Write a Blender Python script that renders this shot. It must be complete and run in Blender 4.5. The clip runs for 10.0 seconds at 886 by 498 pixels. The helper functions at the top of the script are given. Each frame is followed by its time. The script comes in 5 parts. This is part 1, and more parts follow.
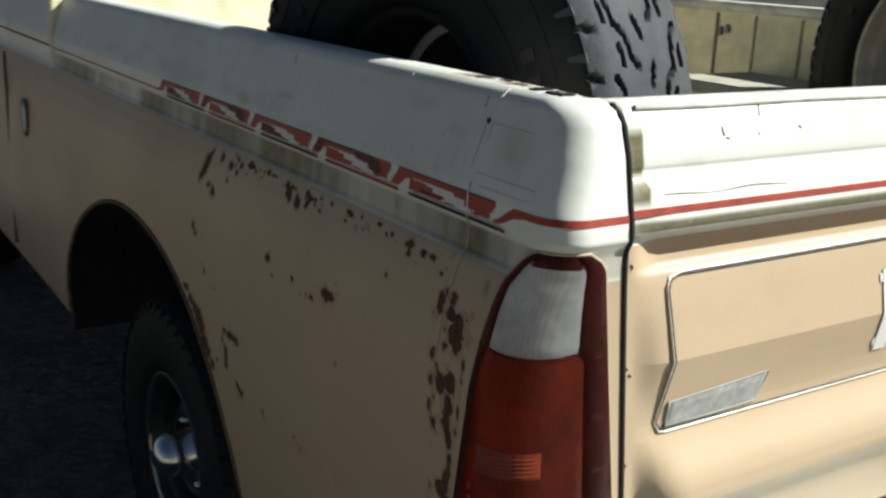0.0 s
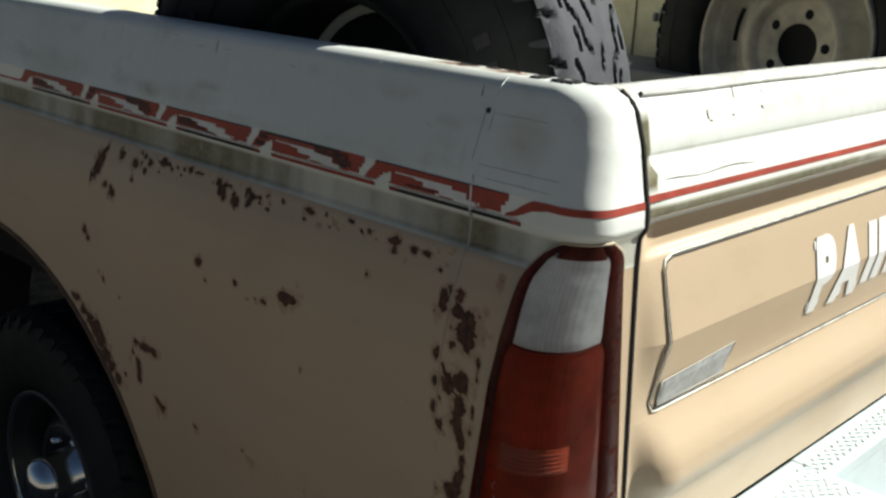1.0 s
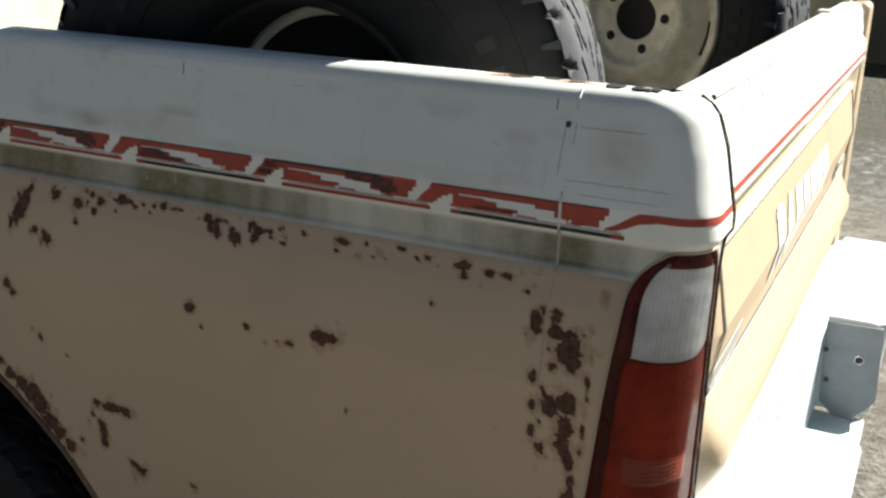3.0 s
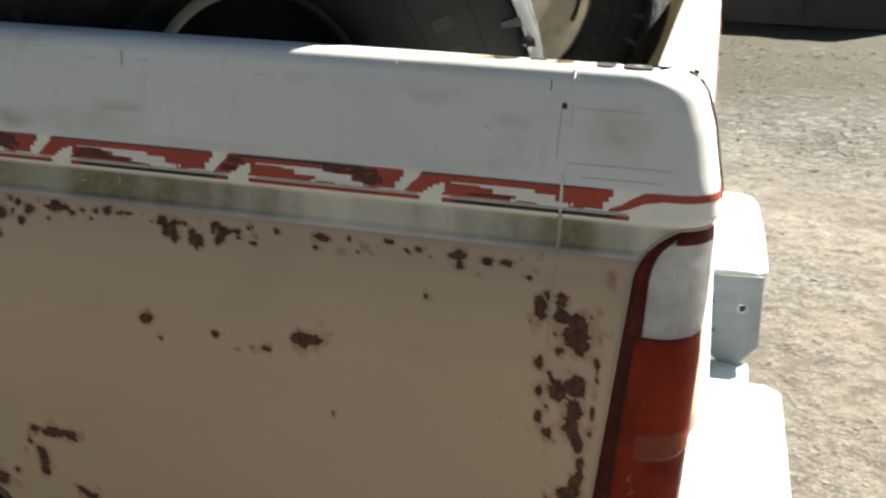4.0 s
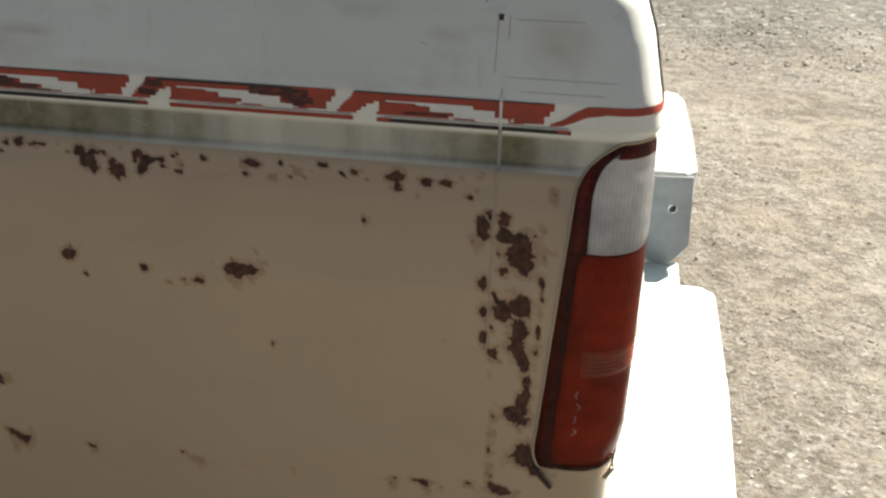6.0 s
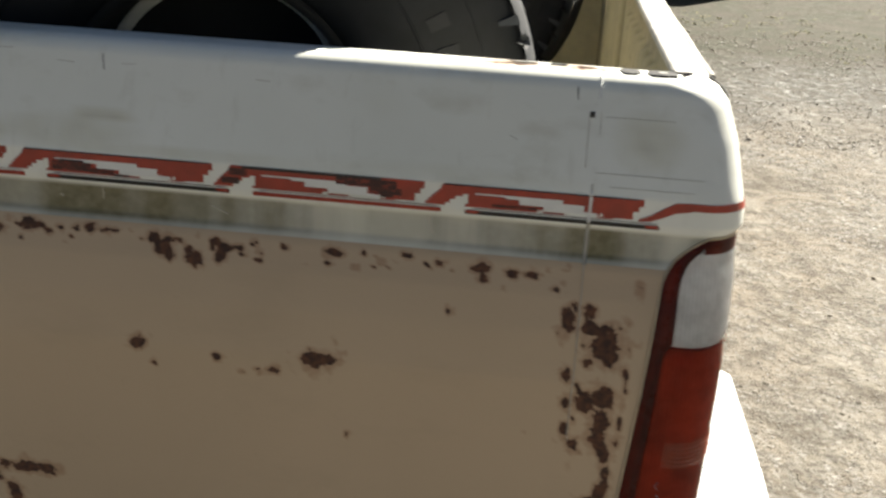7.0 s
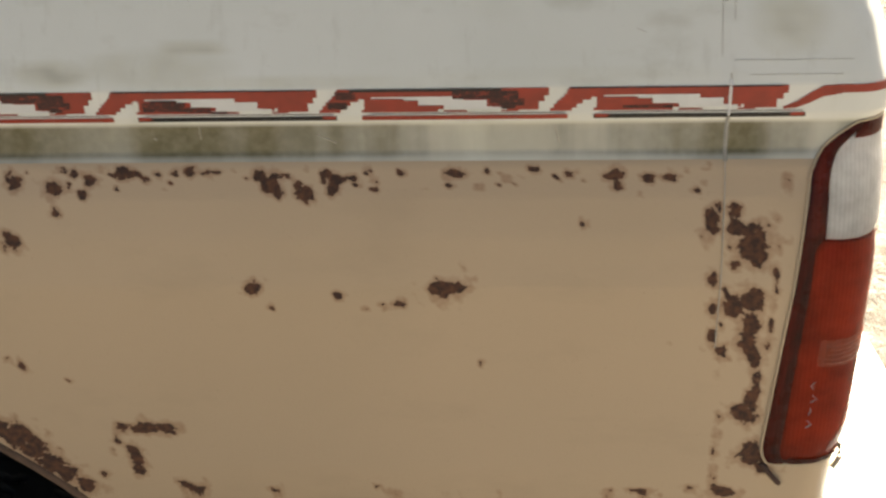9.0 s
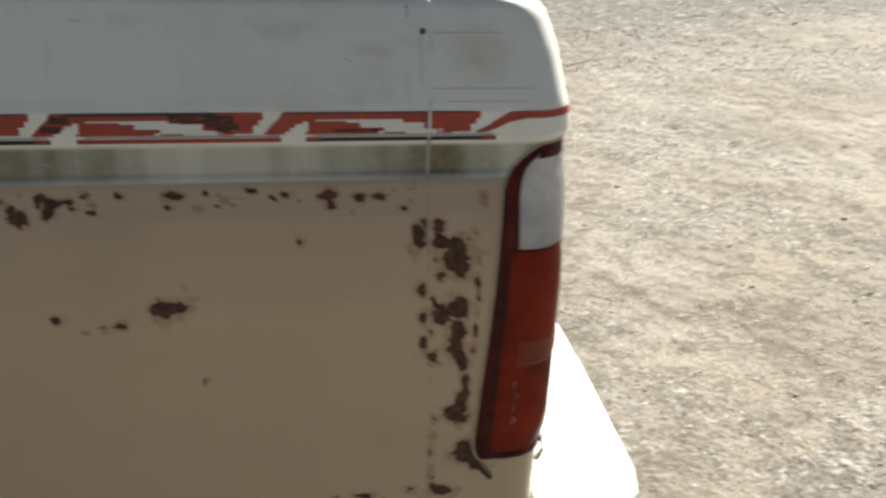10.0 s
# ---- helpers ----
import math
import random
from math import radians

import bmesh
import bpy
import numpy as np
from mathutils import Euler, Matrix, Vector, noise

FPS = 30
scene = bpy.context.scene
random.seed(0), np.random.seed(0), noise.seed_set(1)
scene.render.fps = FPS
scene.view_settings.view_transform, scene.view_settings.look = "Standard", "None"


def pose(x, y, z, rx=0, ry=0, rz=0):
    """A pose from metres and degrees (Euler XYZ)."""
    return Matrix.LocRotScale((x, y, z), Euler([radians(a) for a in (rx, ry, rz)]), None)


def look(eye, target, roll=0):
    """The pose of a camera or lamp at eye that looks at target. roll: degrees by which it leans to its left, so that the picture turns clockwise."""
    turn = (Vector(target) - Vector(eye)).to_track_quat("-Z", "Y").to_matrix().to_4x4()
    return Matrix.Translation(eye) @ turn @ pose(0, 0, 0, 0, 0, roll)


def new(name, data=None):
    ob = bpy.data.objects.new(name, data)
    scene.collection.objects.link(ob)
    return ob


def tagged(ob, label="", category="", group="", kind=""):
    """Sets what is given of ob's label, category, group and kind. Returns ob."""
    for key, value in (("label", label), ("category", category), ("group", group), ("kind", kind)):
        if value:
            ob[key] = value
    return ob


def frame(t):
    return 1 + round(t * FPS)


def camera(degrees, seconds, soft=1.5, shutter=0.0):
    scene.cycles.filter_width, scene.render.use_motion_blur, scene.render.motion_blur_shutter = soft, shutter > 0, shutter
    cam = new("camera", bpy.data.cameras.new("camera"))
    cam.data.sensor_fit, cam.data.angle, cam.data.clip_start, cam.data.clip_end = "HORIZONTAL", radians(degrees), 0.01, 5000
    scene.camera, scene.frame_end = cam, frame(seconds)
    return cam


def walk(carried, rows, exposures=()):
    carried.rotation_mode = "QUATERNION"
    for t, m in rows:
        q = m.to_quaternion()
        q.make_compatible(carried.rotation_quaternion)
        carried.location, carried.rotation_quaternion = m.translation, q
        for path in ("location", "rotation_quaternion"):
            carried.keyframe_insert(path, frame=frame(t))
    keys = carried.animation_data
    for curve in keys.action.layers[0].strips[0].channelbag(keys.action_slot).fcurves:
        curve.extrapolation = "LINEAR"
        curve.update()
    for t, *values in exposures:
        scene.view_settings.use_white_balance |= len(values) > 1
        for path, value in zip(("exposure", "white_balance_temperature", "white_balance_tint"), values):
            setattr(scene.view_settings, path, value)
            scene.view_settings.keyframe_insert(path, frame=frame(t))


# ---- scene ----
cam = camera(46.0, 10.0, soft=2.5, shutter=0.35)
PATH = [
    (0, (0.919, -0.763, 1.628), (-0.687, 0.299, 1.087), 2.6),
    (0.5, (0.802, -0.896, 1.635), (-0.634, 0.381, 1.078), 3.8),
    (1, (0.678, -0.97, 1.625), (-0.629, 0.435, 1.061), 3.1),
    (1.5, (0.534, -0.997, 1.645), (-0.661, 0.484, 1.032), 1.3),
    (2, (0.442, -1.057, 1.662), (-0.614, 0.527, 1.06), 2.3),
    (2.5, (0.314, -1.161, 1.678), (-0.574, 0.522, 1.067), 3.0),
    (2.7, (0.284, -1.178, 1.661), (-0.580, 0.520, 1.061), 2.8),
    (3.8, (0.028, -1.203, 1.687), (-0.543, 0.59, 1.01), 0.2),
    (4, (-0.024, -1.226, 1.68), (-0.478, 0.604, 1.011), 1.7),
    (4.5, (-0.093, -1.244, 1.697), (-0.369, 0.607, 0.994), 3.5),
    (5, (-0.071, -1.258, 1.704), (-0.339, 0.589, 0.984), 2.7),
    (5.5, (-0.042, -1.19, 1.691), (-0.371, 0.615, 0.894), 1.6),
    (5.7, (-0.044, -1.179, 1.681), (-0.366, 0.605, 0.838), 1.2),
    (6.8, (-0.19, -1.198, 1.722), (-0.354, 0.636, 0.94), 3.2),
    (7, (-0.255, -1.2, 1.717), (-0.41, 0.656, 0.989), 3.4),
    (7.5, (-0.352, -1.169, 1.797), (-0.586, 0.664, 1.031), 3.1),
    (8, (-0.481, -1.212, 1.739), (-0.649, 0.646, 1.017), 2.7),
    (8.5, (-0.458, -1.168, 1.694), (-0.643, 0.639, 0.857), -0.3),
    (9, (-0.417, -1.137, 1.684), (-0.56, 0.657, 0.81), -2.0),
    (9.5, (-0.403, -1.146, 1.707), (-0.345, 0.657, 0.843), -0.7),
    (10, (-0.389, -1.214, 1.683), (-0.045, 0.589, 0.889), 2.6),
]
EXPOSURES = [(0, 0.72, 6200, 8), (1.0, 0.72, 6200, 8), (2.5, 1.17, 6250, 9), (4.0, 1.88, 6700, 10.5), (5.5, 1.82, 6800, 11), (7.0, 1.80, 6850, 11), (7.5, 2.30, 7020, 11.7), (8.0, 2.57, 7250, 12.5), (9.0, 2.76, 7600, 13.5), (9.5, 2.46, 7120, 12.2), (10.0, 1.78, 6650, 11)]
walk(cam, [(t, look(eye, target, roll)) for t, eye, target, roll in PATH], EXPOSURES)

# ---- light ----
world = bpy.data.worlds.new("sky")
scene.world = world
world.use_nodes = True
wn = world.node_tree
sky = wn.nodes.new("ShaderNodeTexSky")
sky.sky_type = 'NISHITA'
sky.sun_disc = False
SUN_DIR = Vector((0.47, 0.68, 0.68)).normalized()   # towards the sun
sky.sun_elevation = math.asin(SUN_DIR.z)
sky.sun_rotation = math.atan2(SUN_DIR.x, SUN_DIR.y)
wn.links.new(sky.outputs[0], wn.nodes["Background"].inputs[0])
wn.nodes["Background"].inputs[1].default_value = 0.0172
sun_data = bpy.data.lights.new("sun", 'SUN')
sun_data.energy = 5.0
sun_data.angle = radians(0.53)
sun_data.color = (1.0, 0.97, 0.86)
sun = new("sun", sun_data)
sun.matrix_world = look(SUN_DIR * 20, (0, 0, 0))


# ---- materials ----
class NT:
    """A small wrapper to write node materials in short lines."""

    def __init__(self, name):
        self.m = bpy.data.materials.new(name)
        self.m.use_nodes = True
        self.t = self.m.node_tree
        self.b = self.t.nodes["Principled BSDF"]
        self.co = self.t.nodes.new("ShaderNodeTexCoord").outputs["Object"]

    def link(self, a, b):
        self.t.links.new(a, b)

    def noise(self, scale, detail=4.0, rough=0.55, vec=None, dist=0.0):
        n = self.t.nodes.new("ShaderNodeTexNoise")
        n.inputs["Scale"].default_value = scale
        n.inputs["Detail"].default_value = detail
        n.inputs["Roughness"].default_value = rough
        n.inputs["Distortion"].default_value = dist
        self.link(vec or self.co, n.inputs["Vector"])
        return n.outputs["Fac"]

    def stretch(self, sx, sy, sz):
        n = self.t.nodes.new("ShaderNodeMapping")
        n.inputs["Scale"].default_value = (sx, sy, sz)
        self.link(self.co, n.inputs["Vector"])
        return n.outputs[0]

    def ramp(self, fac, *stops):
        n = self.t.nodes.new("ShaderNodeValToRGB")
        r = n.color_ramp
        while len(r.elements) < len(stops):
            r.elements.new(0.5)
        for e, (p, c) in zip(r.elements, stops):
            e.position = p
            e.color = (*c, 1) if isinstance(c, tuple) else (c, c, c, 1)
        self.link(fac, n.inputs[0])
        return n.outputs[0]

    def mix(self, fac, a, b, mode='MIX'):
        n = self.t.nodes.new("ShaderNodeMix")
        n.data_type = 'RGBA'
        n.blend_type = mode
        for sock, v in ((n.inputs[0], fac), (n.inputs[6], a), (n.inputs[7], b)):
            if isinstance(v, (int, float)):
                sock.default_value = v
            elif isinstance(v, tuple):
                sock.default_value = (*v, 1)
            else:
                self.link(v, sock)
        return n.outputs[2]

    def math(self, op, a, b=0.0):
        n = self.t.nodes.new("ShaderNodeMath")
        n.operation = op
        for sock, v in zip(n.inputs, (a, b)):
            if isinstance(v, (int, float)):
                sock.default_value = v
            else:
                self.link(v, sock)
        return n.outputs[0]

    def attr(self, name):
        n = self.t.nodes.new("ShaderNodeAttribute")
        n.attribute_name = name
        return n.outputs["Fac"]

    def axis(self, i):
        n = self.t.nodes.new("ShaderNodeSeparateXYZ")
        self.link(self.co, n.inputs[0])
        return n.outputs[i]

    def bump(self, h, strength=0.2, dist=0.002):
        n = self.t.nodes.new("ShaderNodeBump")
        n.inputs["Strength"].default_value = strength
        n.inputs["Distance"].default_value = dist
        self.link(h, n.inputs["Height"])
        self.link(n.outputs[0], self.b.inputs["Normal"])

    def set(self, col=None, rough=None, metal=None, **kw):
        for key, v in (("Base Color", col), ("Roughness", rough), ("Metallic", metal), *kw.items()):
            if v is None:
                continue
            sock = self.b.inputs[key.replace("_", " ")]
            if isinstance(v, tuple):
                sock.default_value = (*v, 1) if len(v) == 3 and len(sock.default_value) == 4 else v
            elif isinstance(v, (int, float)):
                sock.default_value = v
            else:
                self.link(v, sock)
        return self.m


def plain(name, col, rough=0.5, metal=0.0, var=0.15, scale=30.0, bump=0.05, **kw):
    """A surface of one colour with mottling at two scales and a faint relief."""
    n = NT(name)
    a, b = n.noise(scale), n.noise(scale * 0.12, 3)
    f = n.math('MULTIPLY', a, b)
    dark, light = tuple(c * (1 - var) for c in col), tuple(min(1, c * (1 + var)) for c in col)
    c = n.ramp(f, (0.12, dark), (0.42, light))
    n.bump(n.noise(scale * 6, 3), bump)
    r = n.ramp(a, (0.3, max(0.02, rough - 0.08)), (0.7, min(1, rough + 0.08)))
    return n.set(c, r, metal, **kw)


WHITE, TAN = (0.790, 0.808, 0.768), (0.53, 0.405, 0.275)
RUST_DARK, RUST_RED = (0.052, 0.028, 0.020), (0.15, 0.062, 0.032)


def rust_over(n, base, amount):
    """Rusted-through patches over a paint; returns colour and roughness."""
    fine = n.math('SUBTRACT', n.noise(170, 5, 0.65), 0.5)
    mid = n.math('SUBTRACT', n.noise(52, 4, 0.6, dist=0.6), 0.5)
    a = n.math('ADD', amount, n.math('ADD', n.math('MULTIPLY', fine, 0.55), n.math('MULTIPLY', mid, 0.85)))
    halo = n.ramp(a, (0.06, 0.0), (0.42, 0.95))
    core = n.ramp(a, (0.45, 0.0), (0.50, 1.0))
    gate = n.ramp(amount, (0.01, 0.0), (0.14, 1.0))
    stain = n.mix(n.noise(220, 4), (0.27, 0.135, 0.070), (0.44, 0.29, 0.175))
    dark = n.mix(n.ramp(n.noise(120, 4), (0.40, 0.0), (0.68, 0.9)), RUST_DARK, RUST_RED)
    c = n.mix(n.math('MULTIPLY', halo, n.math('MULTIPLY', gate, 0.8)), base, stain)
    core = n.math('MULTIPLY', core, gate)
    c = n.mix(core, c, dark)
    return c, core


def white_paint():
    n = NT("white_paint")
    big = n.noise(3.2, 4)
    c = n.mix(n.ramp(big, (0.35, 0.0), (0.7, 1.0)), WHITE, (0.70, 0.725, 0.68))
    streak = n.noise(9, 4, vec=n.stretch(6, 6, 0.5))
    c = n.mix(n.ramp(streak, (0.58, 0.0), (0.78, 0.22)), c, (0.44, 0.43, 0.35))
    # grime settled along and below the styling line, and painted shade above the lamp
    g = n.attr("grime_shade")
    wide = n.noise(2.6, 3, vec=n.stretch(1.0, 1, 0.2))
    tall = n.noise(26, 3, vec=n.stretch(1.0, 1, 0.12))
    patch = n.math('ADD', n.math('MULTIPLY', wide, 0.9), n.math('MULTIPLY', tall, 0.16))
    gf = n.math('MULTIPLY', g, n.ramp(patch, (0.42, 0.50), (0.55, 1.0)))
    gcol = n.mix(n.ramp(n.noise(7, 4), (0.35, 0.0), (0.65, 1.0)), (0.112, 0.104, 0.050), (0.150, 0.130, 0.070))
    gcol = n.mix(n.ramp(gf, (0.25, 0.0), (0.6, 1.0)), (0.40, 0.36, 0.17), gcol)
    c = n.mix(gf, c, n.mix(n.ramp(n.noise(80, 4), (0.4, 0.0), (0.8, 0.5)), gcol, (0.30, 0.28, 0.20)))
    # faint yellow-brown smudges on the upper side
    sm = n.math('MULTIPLY', n.noise(5, 4, vec=n.stretch(1, 1, 3.0)), n.noise(23, 4, vec=n.stretch(0.6, 1, 1.0)))
    c = n.mix(n.ramp(sm, (0.29, 0.0), (0.42, 0.26)), c, (0.38, 0.36, 0.26))
    c = n.mix(n.ramp(n.noise(420, 3), (0.69, 0.0), (0.76, 0.4)), c, (0.35, 0.32, 0.27))
    c, core = rust_over(n, c, n.attr("rust"))
    n.bump(n.noise(260, 3), 0.05)
    rough = n.mix(core, n.ramp(big, (0.3, 0.34), (0.7, 0.5)), (0.9, 0.9, 0.9))
    return n.set(c, rough, 0.0, **{"Specular IOR Level": 0.5})


def tan_paint():
    n = NT("tan_paint")
    big = n.noise(2.6, 4)
    c = n.mix(n.ramp(big, (0.3, 0.0), (0.72, 1.0)), TAN, (0.50, 0.385, 0.26))
    smear = n.noise(6, 5, 0.6, vec=n.stretch(1, 1, 2.2))
    c = n.mix(n.ramp(smear, (0.55, 0.0), (0.8, 0.35)), c, (0.37, 0.285, 0.19))
    c = n.mix(n.ramp(n.noise(500, 2), (0.68, 0.0), (0.75, 0.5)), c, (0.30, 0.19, 0.11))
    c, core = rust_over(n, c, n.attr("rust"))
    n.bump(n.mix(core, n.noise(240, 3), n.noise(90, 5)), 0.12)
    rough = n.mix(core, n.ramp(big, (0.3, 0.36), (0.7, 0.52)), (0.9, 0.9, 0.9))
    return n.set(c, rough)


M_WHITE, M_TAN = white_paint(), tan_paint()
M_CREAM = plain("cream_paint", (0.76, 0.71, 0.50), 0.55, var=0.2, scale=14)
M_HOUSE = plain("dusty_grey_steel", (0.42, 0.40, 0.33), 0.8, var=0.3, scale=10, bump=0.2)
M_BEDFLOOR = plain("bed_floor_dirt", (0.46, 0.41, 0.32), 0.85, var=0.45, scale=12, bump=0.4)
M_RED = plain("red_decal", (0.33, 0.042, 0.022), 0.5, var=0.3, scale=40)


def faded_decal():
    """Red decal burnt dark in ragged blotches."""
    n = NT("faded_maroon_decal")
    f = n.math('ADD', n.math('MULTIPLY', n.noise(95, 4, 0.6, vec=n.stretch(0.5, 1, 1.6)), 0.6), n.math('MULTIPLY', n.noise(320, 3, 0.6), 0.4))
    c = n.ramp(f, (0.40, (0.030, 0.012, 0.011)), (0.54, (0.085, 0.018, 0.012)), (0.62, (0.30, 0.040, 0.022)))
    return n.set(c, 0.6)


M_MAROON = faded_decal()
M_BLACK = plain("black_trim", (0.014, 0.013, 0.012), 0.5, var=0.3)
M_RUBBER = plain("tyre_rubber", (0.014, 0.0145, 0.016), 0.62, var=0.4, scale=25, bump=0.25, **{"Specular IOR Level": 0.2})
M_LETTERING = plain("scuffed_rubber", (0.018, 0.018, 0.020), 0.8, var=0.4, scale=25, bump=0.25)


def tread_material():
    n = NT("worn_tread_rubber")
    c = n.mix(n.ramp(n.noise(14, 5, 0.65), (0.35, 0.0), (0.7, 1.0)), (0.032, 0.035, 0.042), (0.062, 0.066, 0.076))
    c = n.mix(n.ramp(n.noise(120, 4), (0.5, 0.0), (0.8, 0.5)), c, (0.07, 0.07, 0.075))
    # groove depth is also put into the colour, as near-black
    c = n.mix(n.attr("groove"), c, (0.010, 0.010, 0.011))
    n.bump(n.noise(160, 4), 0.3)
    return n.set(c, 0.8)


M_TREAD = tread_material()
M_RIM = plain("rim_cream_paint", (0.62, 0.57, 0.46), 0.5, var=0.3, scale=22)
M_BLACKSTEEL = plain("black_steel", (0.020, 0.020, 0.022), 0.45, var=0.4, scale=20, bump=0.2)
# paler than the rim cream: the ring's brightness is put into the colour
M_RING = plain("pale_ring", (0.84, 0.82, 0.74), 0.4, var=0.1, scale=22)
M_CHROME = plain("chrome", (0.75, 0.76, 0.78), 0.08, 1.0, var=0.05)
M_BUMPER = plain("bumper_white_paint", (0.62, 0.70, 0.72), 0.4, var=0.06, scale=18, bump=0.15)
M_GREY = plain("grey_steel_and_shade", (0.20, 0.21, 0.23), 0.5, 0.4, var=0.25, scale=20)
M_BINSHADE = plain("bin_shade_dark", (0.050, 0.044, 0.046), 0.7, var=0.4, scale=5, bump=0.3)
M_RUSTY = plain("rusty_brown_steel", (0.085, 0.045, 0.032), 0.8, var=0.45, scale=6, bump=0.3)
# near-black: shade of gaps, arch and holes put into colour; also a black rim
M_DARK = plain("black_and_shade", (0.012, 0.011, 0.010), 0.9, var=0.3)
M_PLATE = plain("reflector_film", (0.40, 0.41, 0.41), 0.35, 0.1, var=0.35, scale=70, bump=0.4)
M_LETTER = plain("white_lettering", (0.80, 0.80, 0.78), 0.5, var=0.06)
M_GLASS = plain("dark_window", (0.02, 0.022, 0.025), 0.08, var=0.1)
M_WALL = plain("white_cladding", (0.78, 0.76, 0.66), 0.5, var=0.1, scale=3)


def lens(name, col, through_col, rough=0.12, share=0.7):
    """Ribbed lamp plastic: light comes through it from the far side, and the surface is glossy."""
    n = NT(name)
    ribs = n.t.nodes.new("ShaderNodeTexWave")
    ribs.inputs["Scale"].default_value = 62
    ribs.inputs["Distortion"].default_value = 0.3
    n.link(n.co, ribs.inputs["Vector"])
    n.bump(ribs.outputs["Fac"], 0.10, 0.002)
    c = n.mix(n.ramp(n.noise(30), (0.35, 0.0), (0.75, 0.35)), col, tuple(v * 0.5 for v in col))
    cloud = n.ramp(n.noise(16, 4, 0.6), (0.38, 1.0), (0.66, 0.55))
    n.set(c, n.ramp(n.noise(60, 4), (0.35, rough), (0.7, rough + 0.12)), 0.0, **{"Specular IOR Level": 0.4})
    tr = n.t.nodes.new("ShaderNodeBsdfTranslucent")
    lit = n.mix(n.ramp(ribs.outputs["Fac"], (0.2, 0.0), (0.9, 0.3)), through_col, tuple(v * 0.6 for v in through_col))
    n.link(n.mix(1.0, lit, cloud, 'MULTIPLY'), tr.inputs["Color"])
    mixer = n.t.nodes.new("ShaderNodeMixShader")
    mixer.inputs[0].default_value = share
    n.link(n.b.outputs[0], mixer.inputs[1])
    n.link(tr.outputs[0], mixer.inputs[2])
    n.link(mixer.outputs[0], n.t.nodes["Material Output"].inputs["Surface"])
    return n.m


M_REDLENS = lens("red_lens_plastic", (0.078, 0.026, 0.018), (0.53, 0.135, 0.064), 0.14, 0.72)
# orange of sunlight shining through the lens, put into two panel plastics
M_GLOW = lens("orange_glow_plastic", (0.26, 0.044, 0.019), (0.78, 0.150, 0.050), 0.2, 0.32)
M_GLOWRIB = lens("orange_glow_rib_plastic", (0.32, 0.058, 0.026), (0.85, 0.18, 0.06), 0.25, 0.32)
M_CLEAR = lens("clear_lens_plastic", (0.40, 0.41, 0.42), (0.92, 0.94, 0.95), 0.14, 0.66)
M_BOWL = plain("lamp_reflector", (0.66, 0.66, 0.64), 0.35, var=0.06)
M_GASKET = lens("lamp_rim_dark_red", (0.050, 0.011, 0.009), (0.38, 0.062, 0.032), 0.25, 0.62)


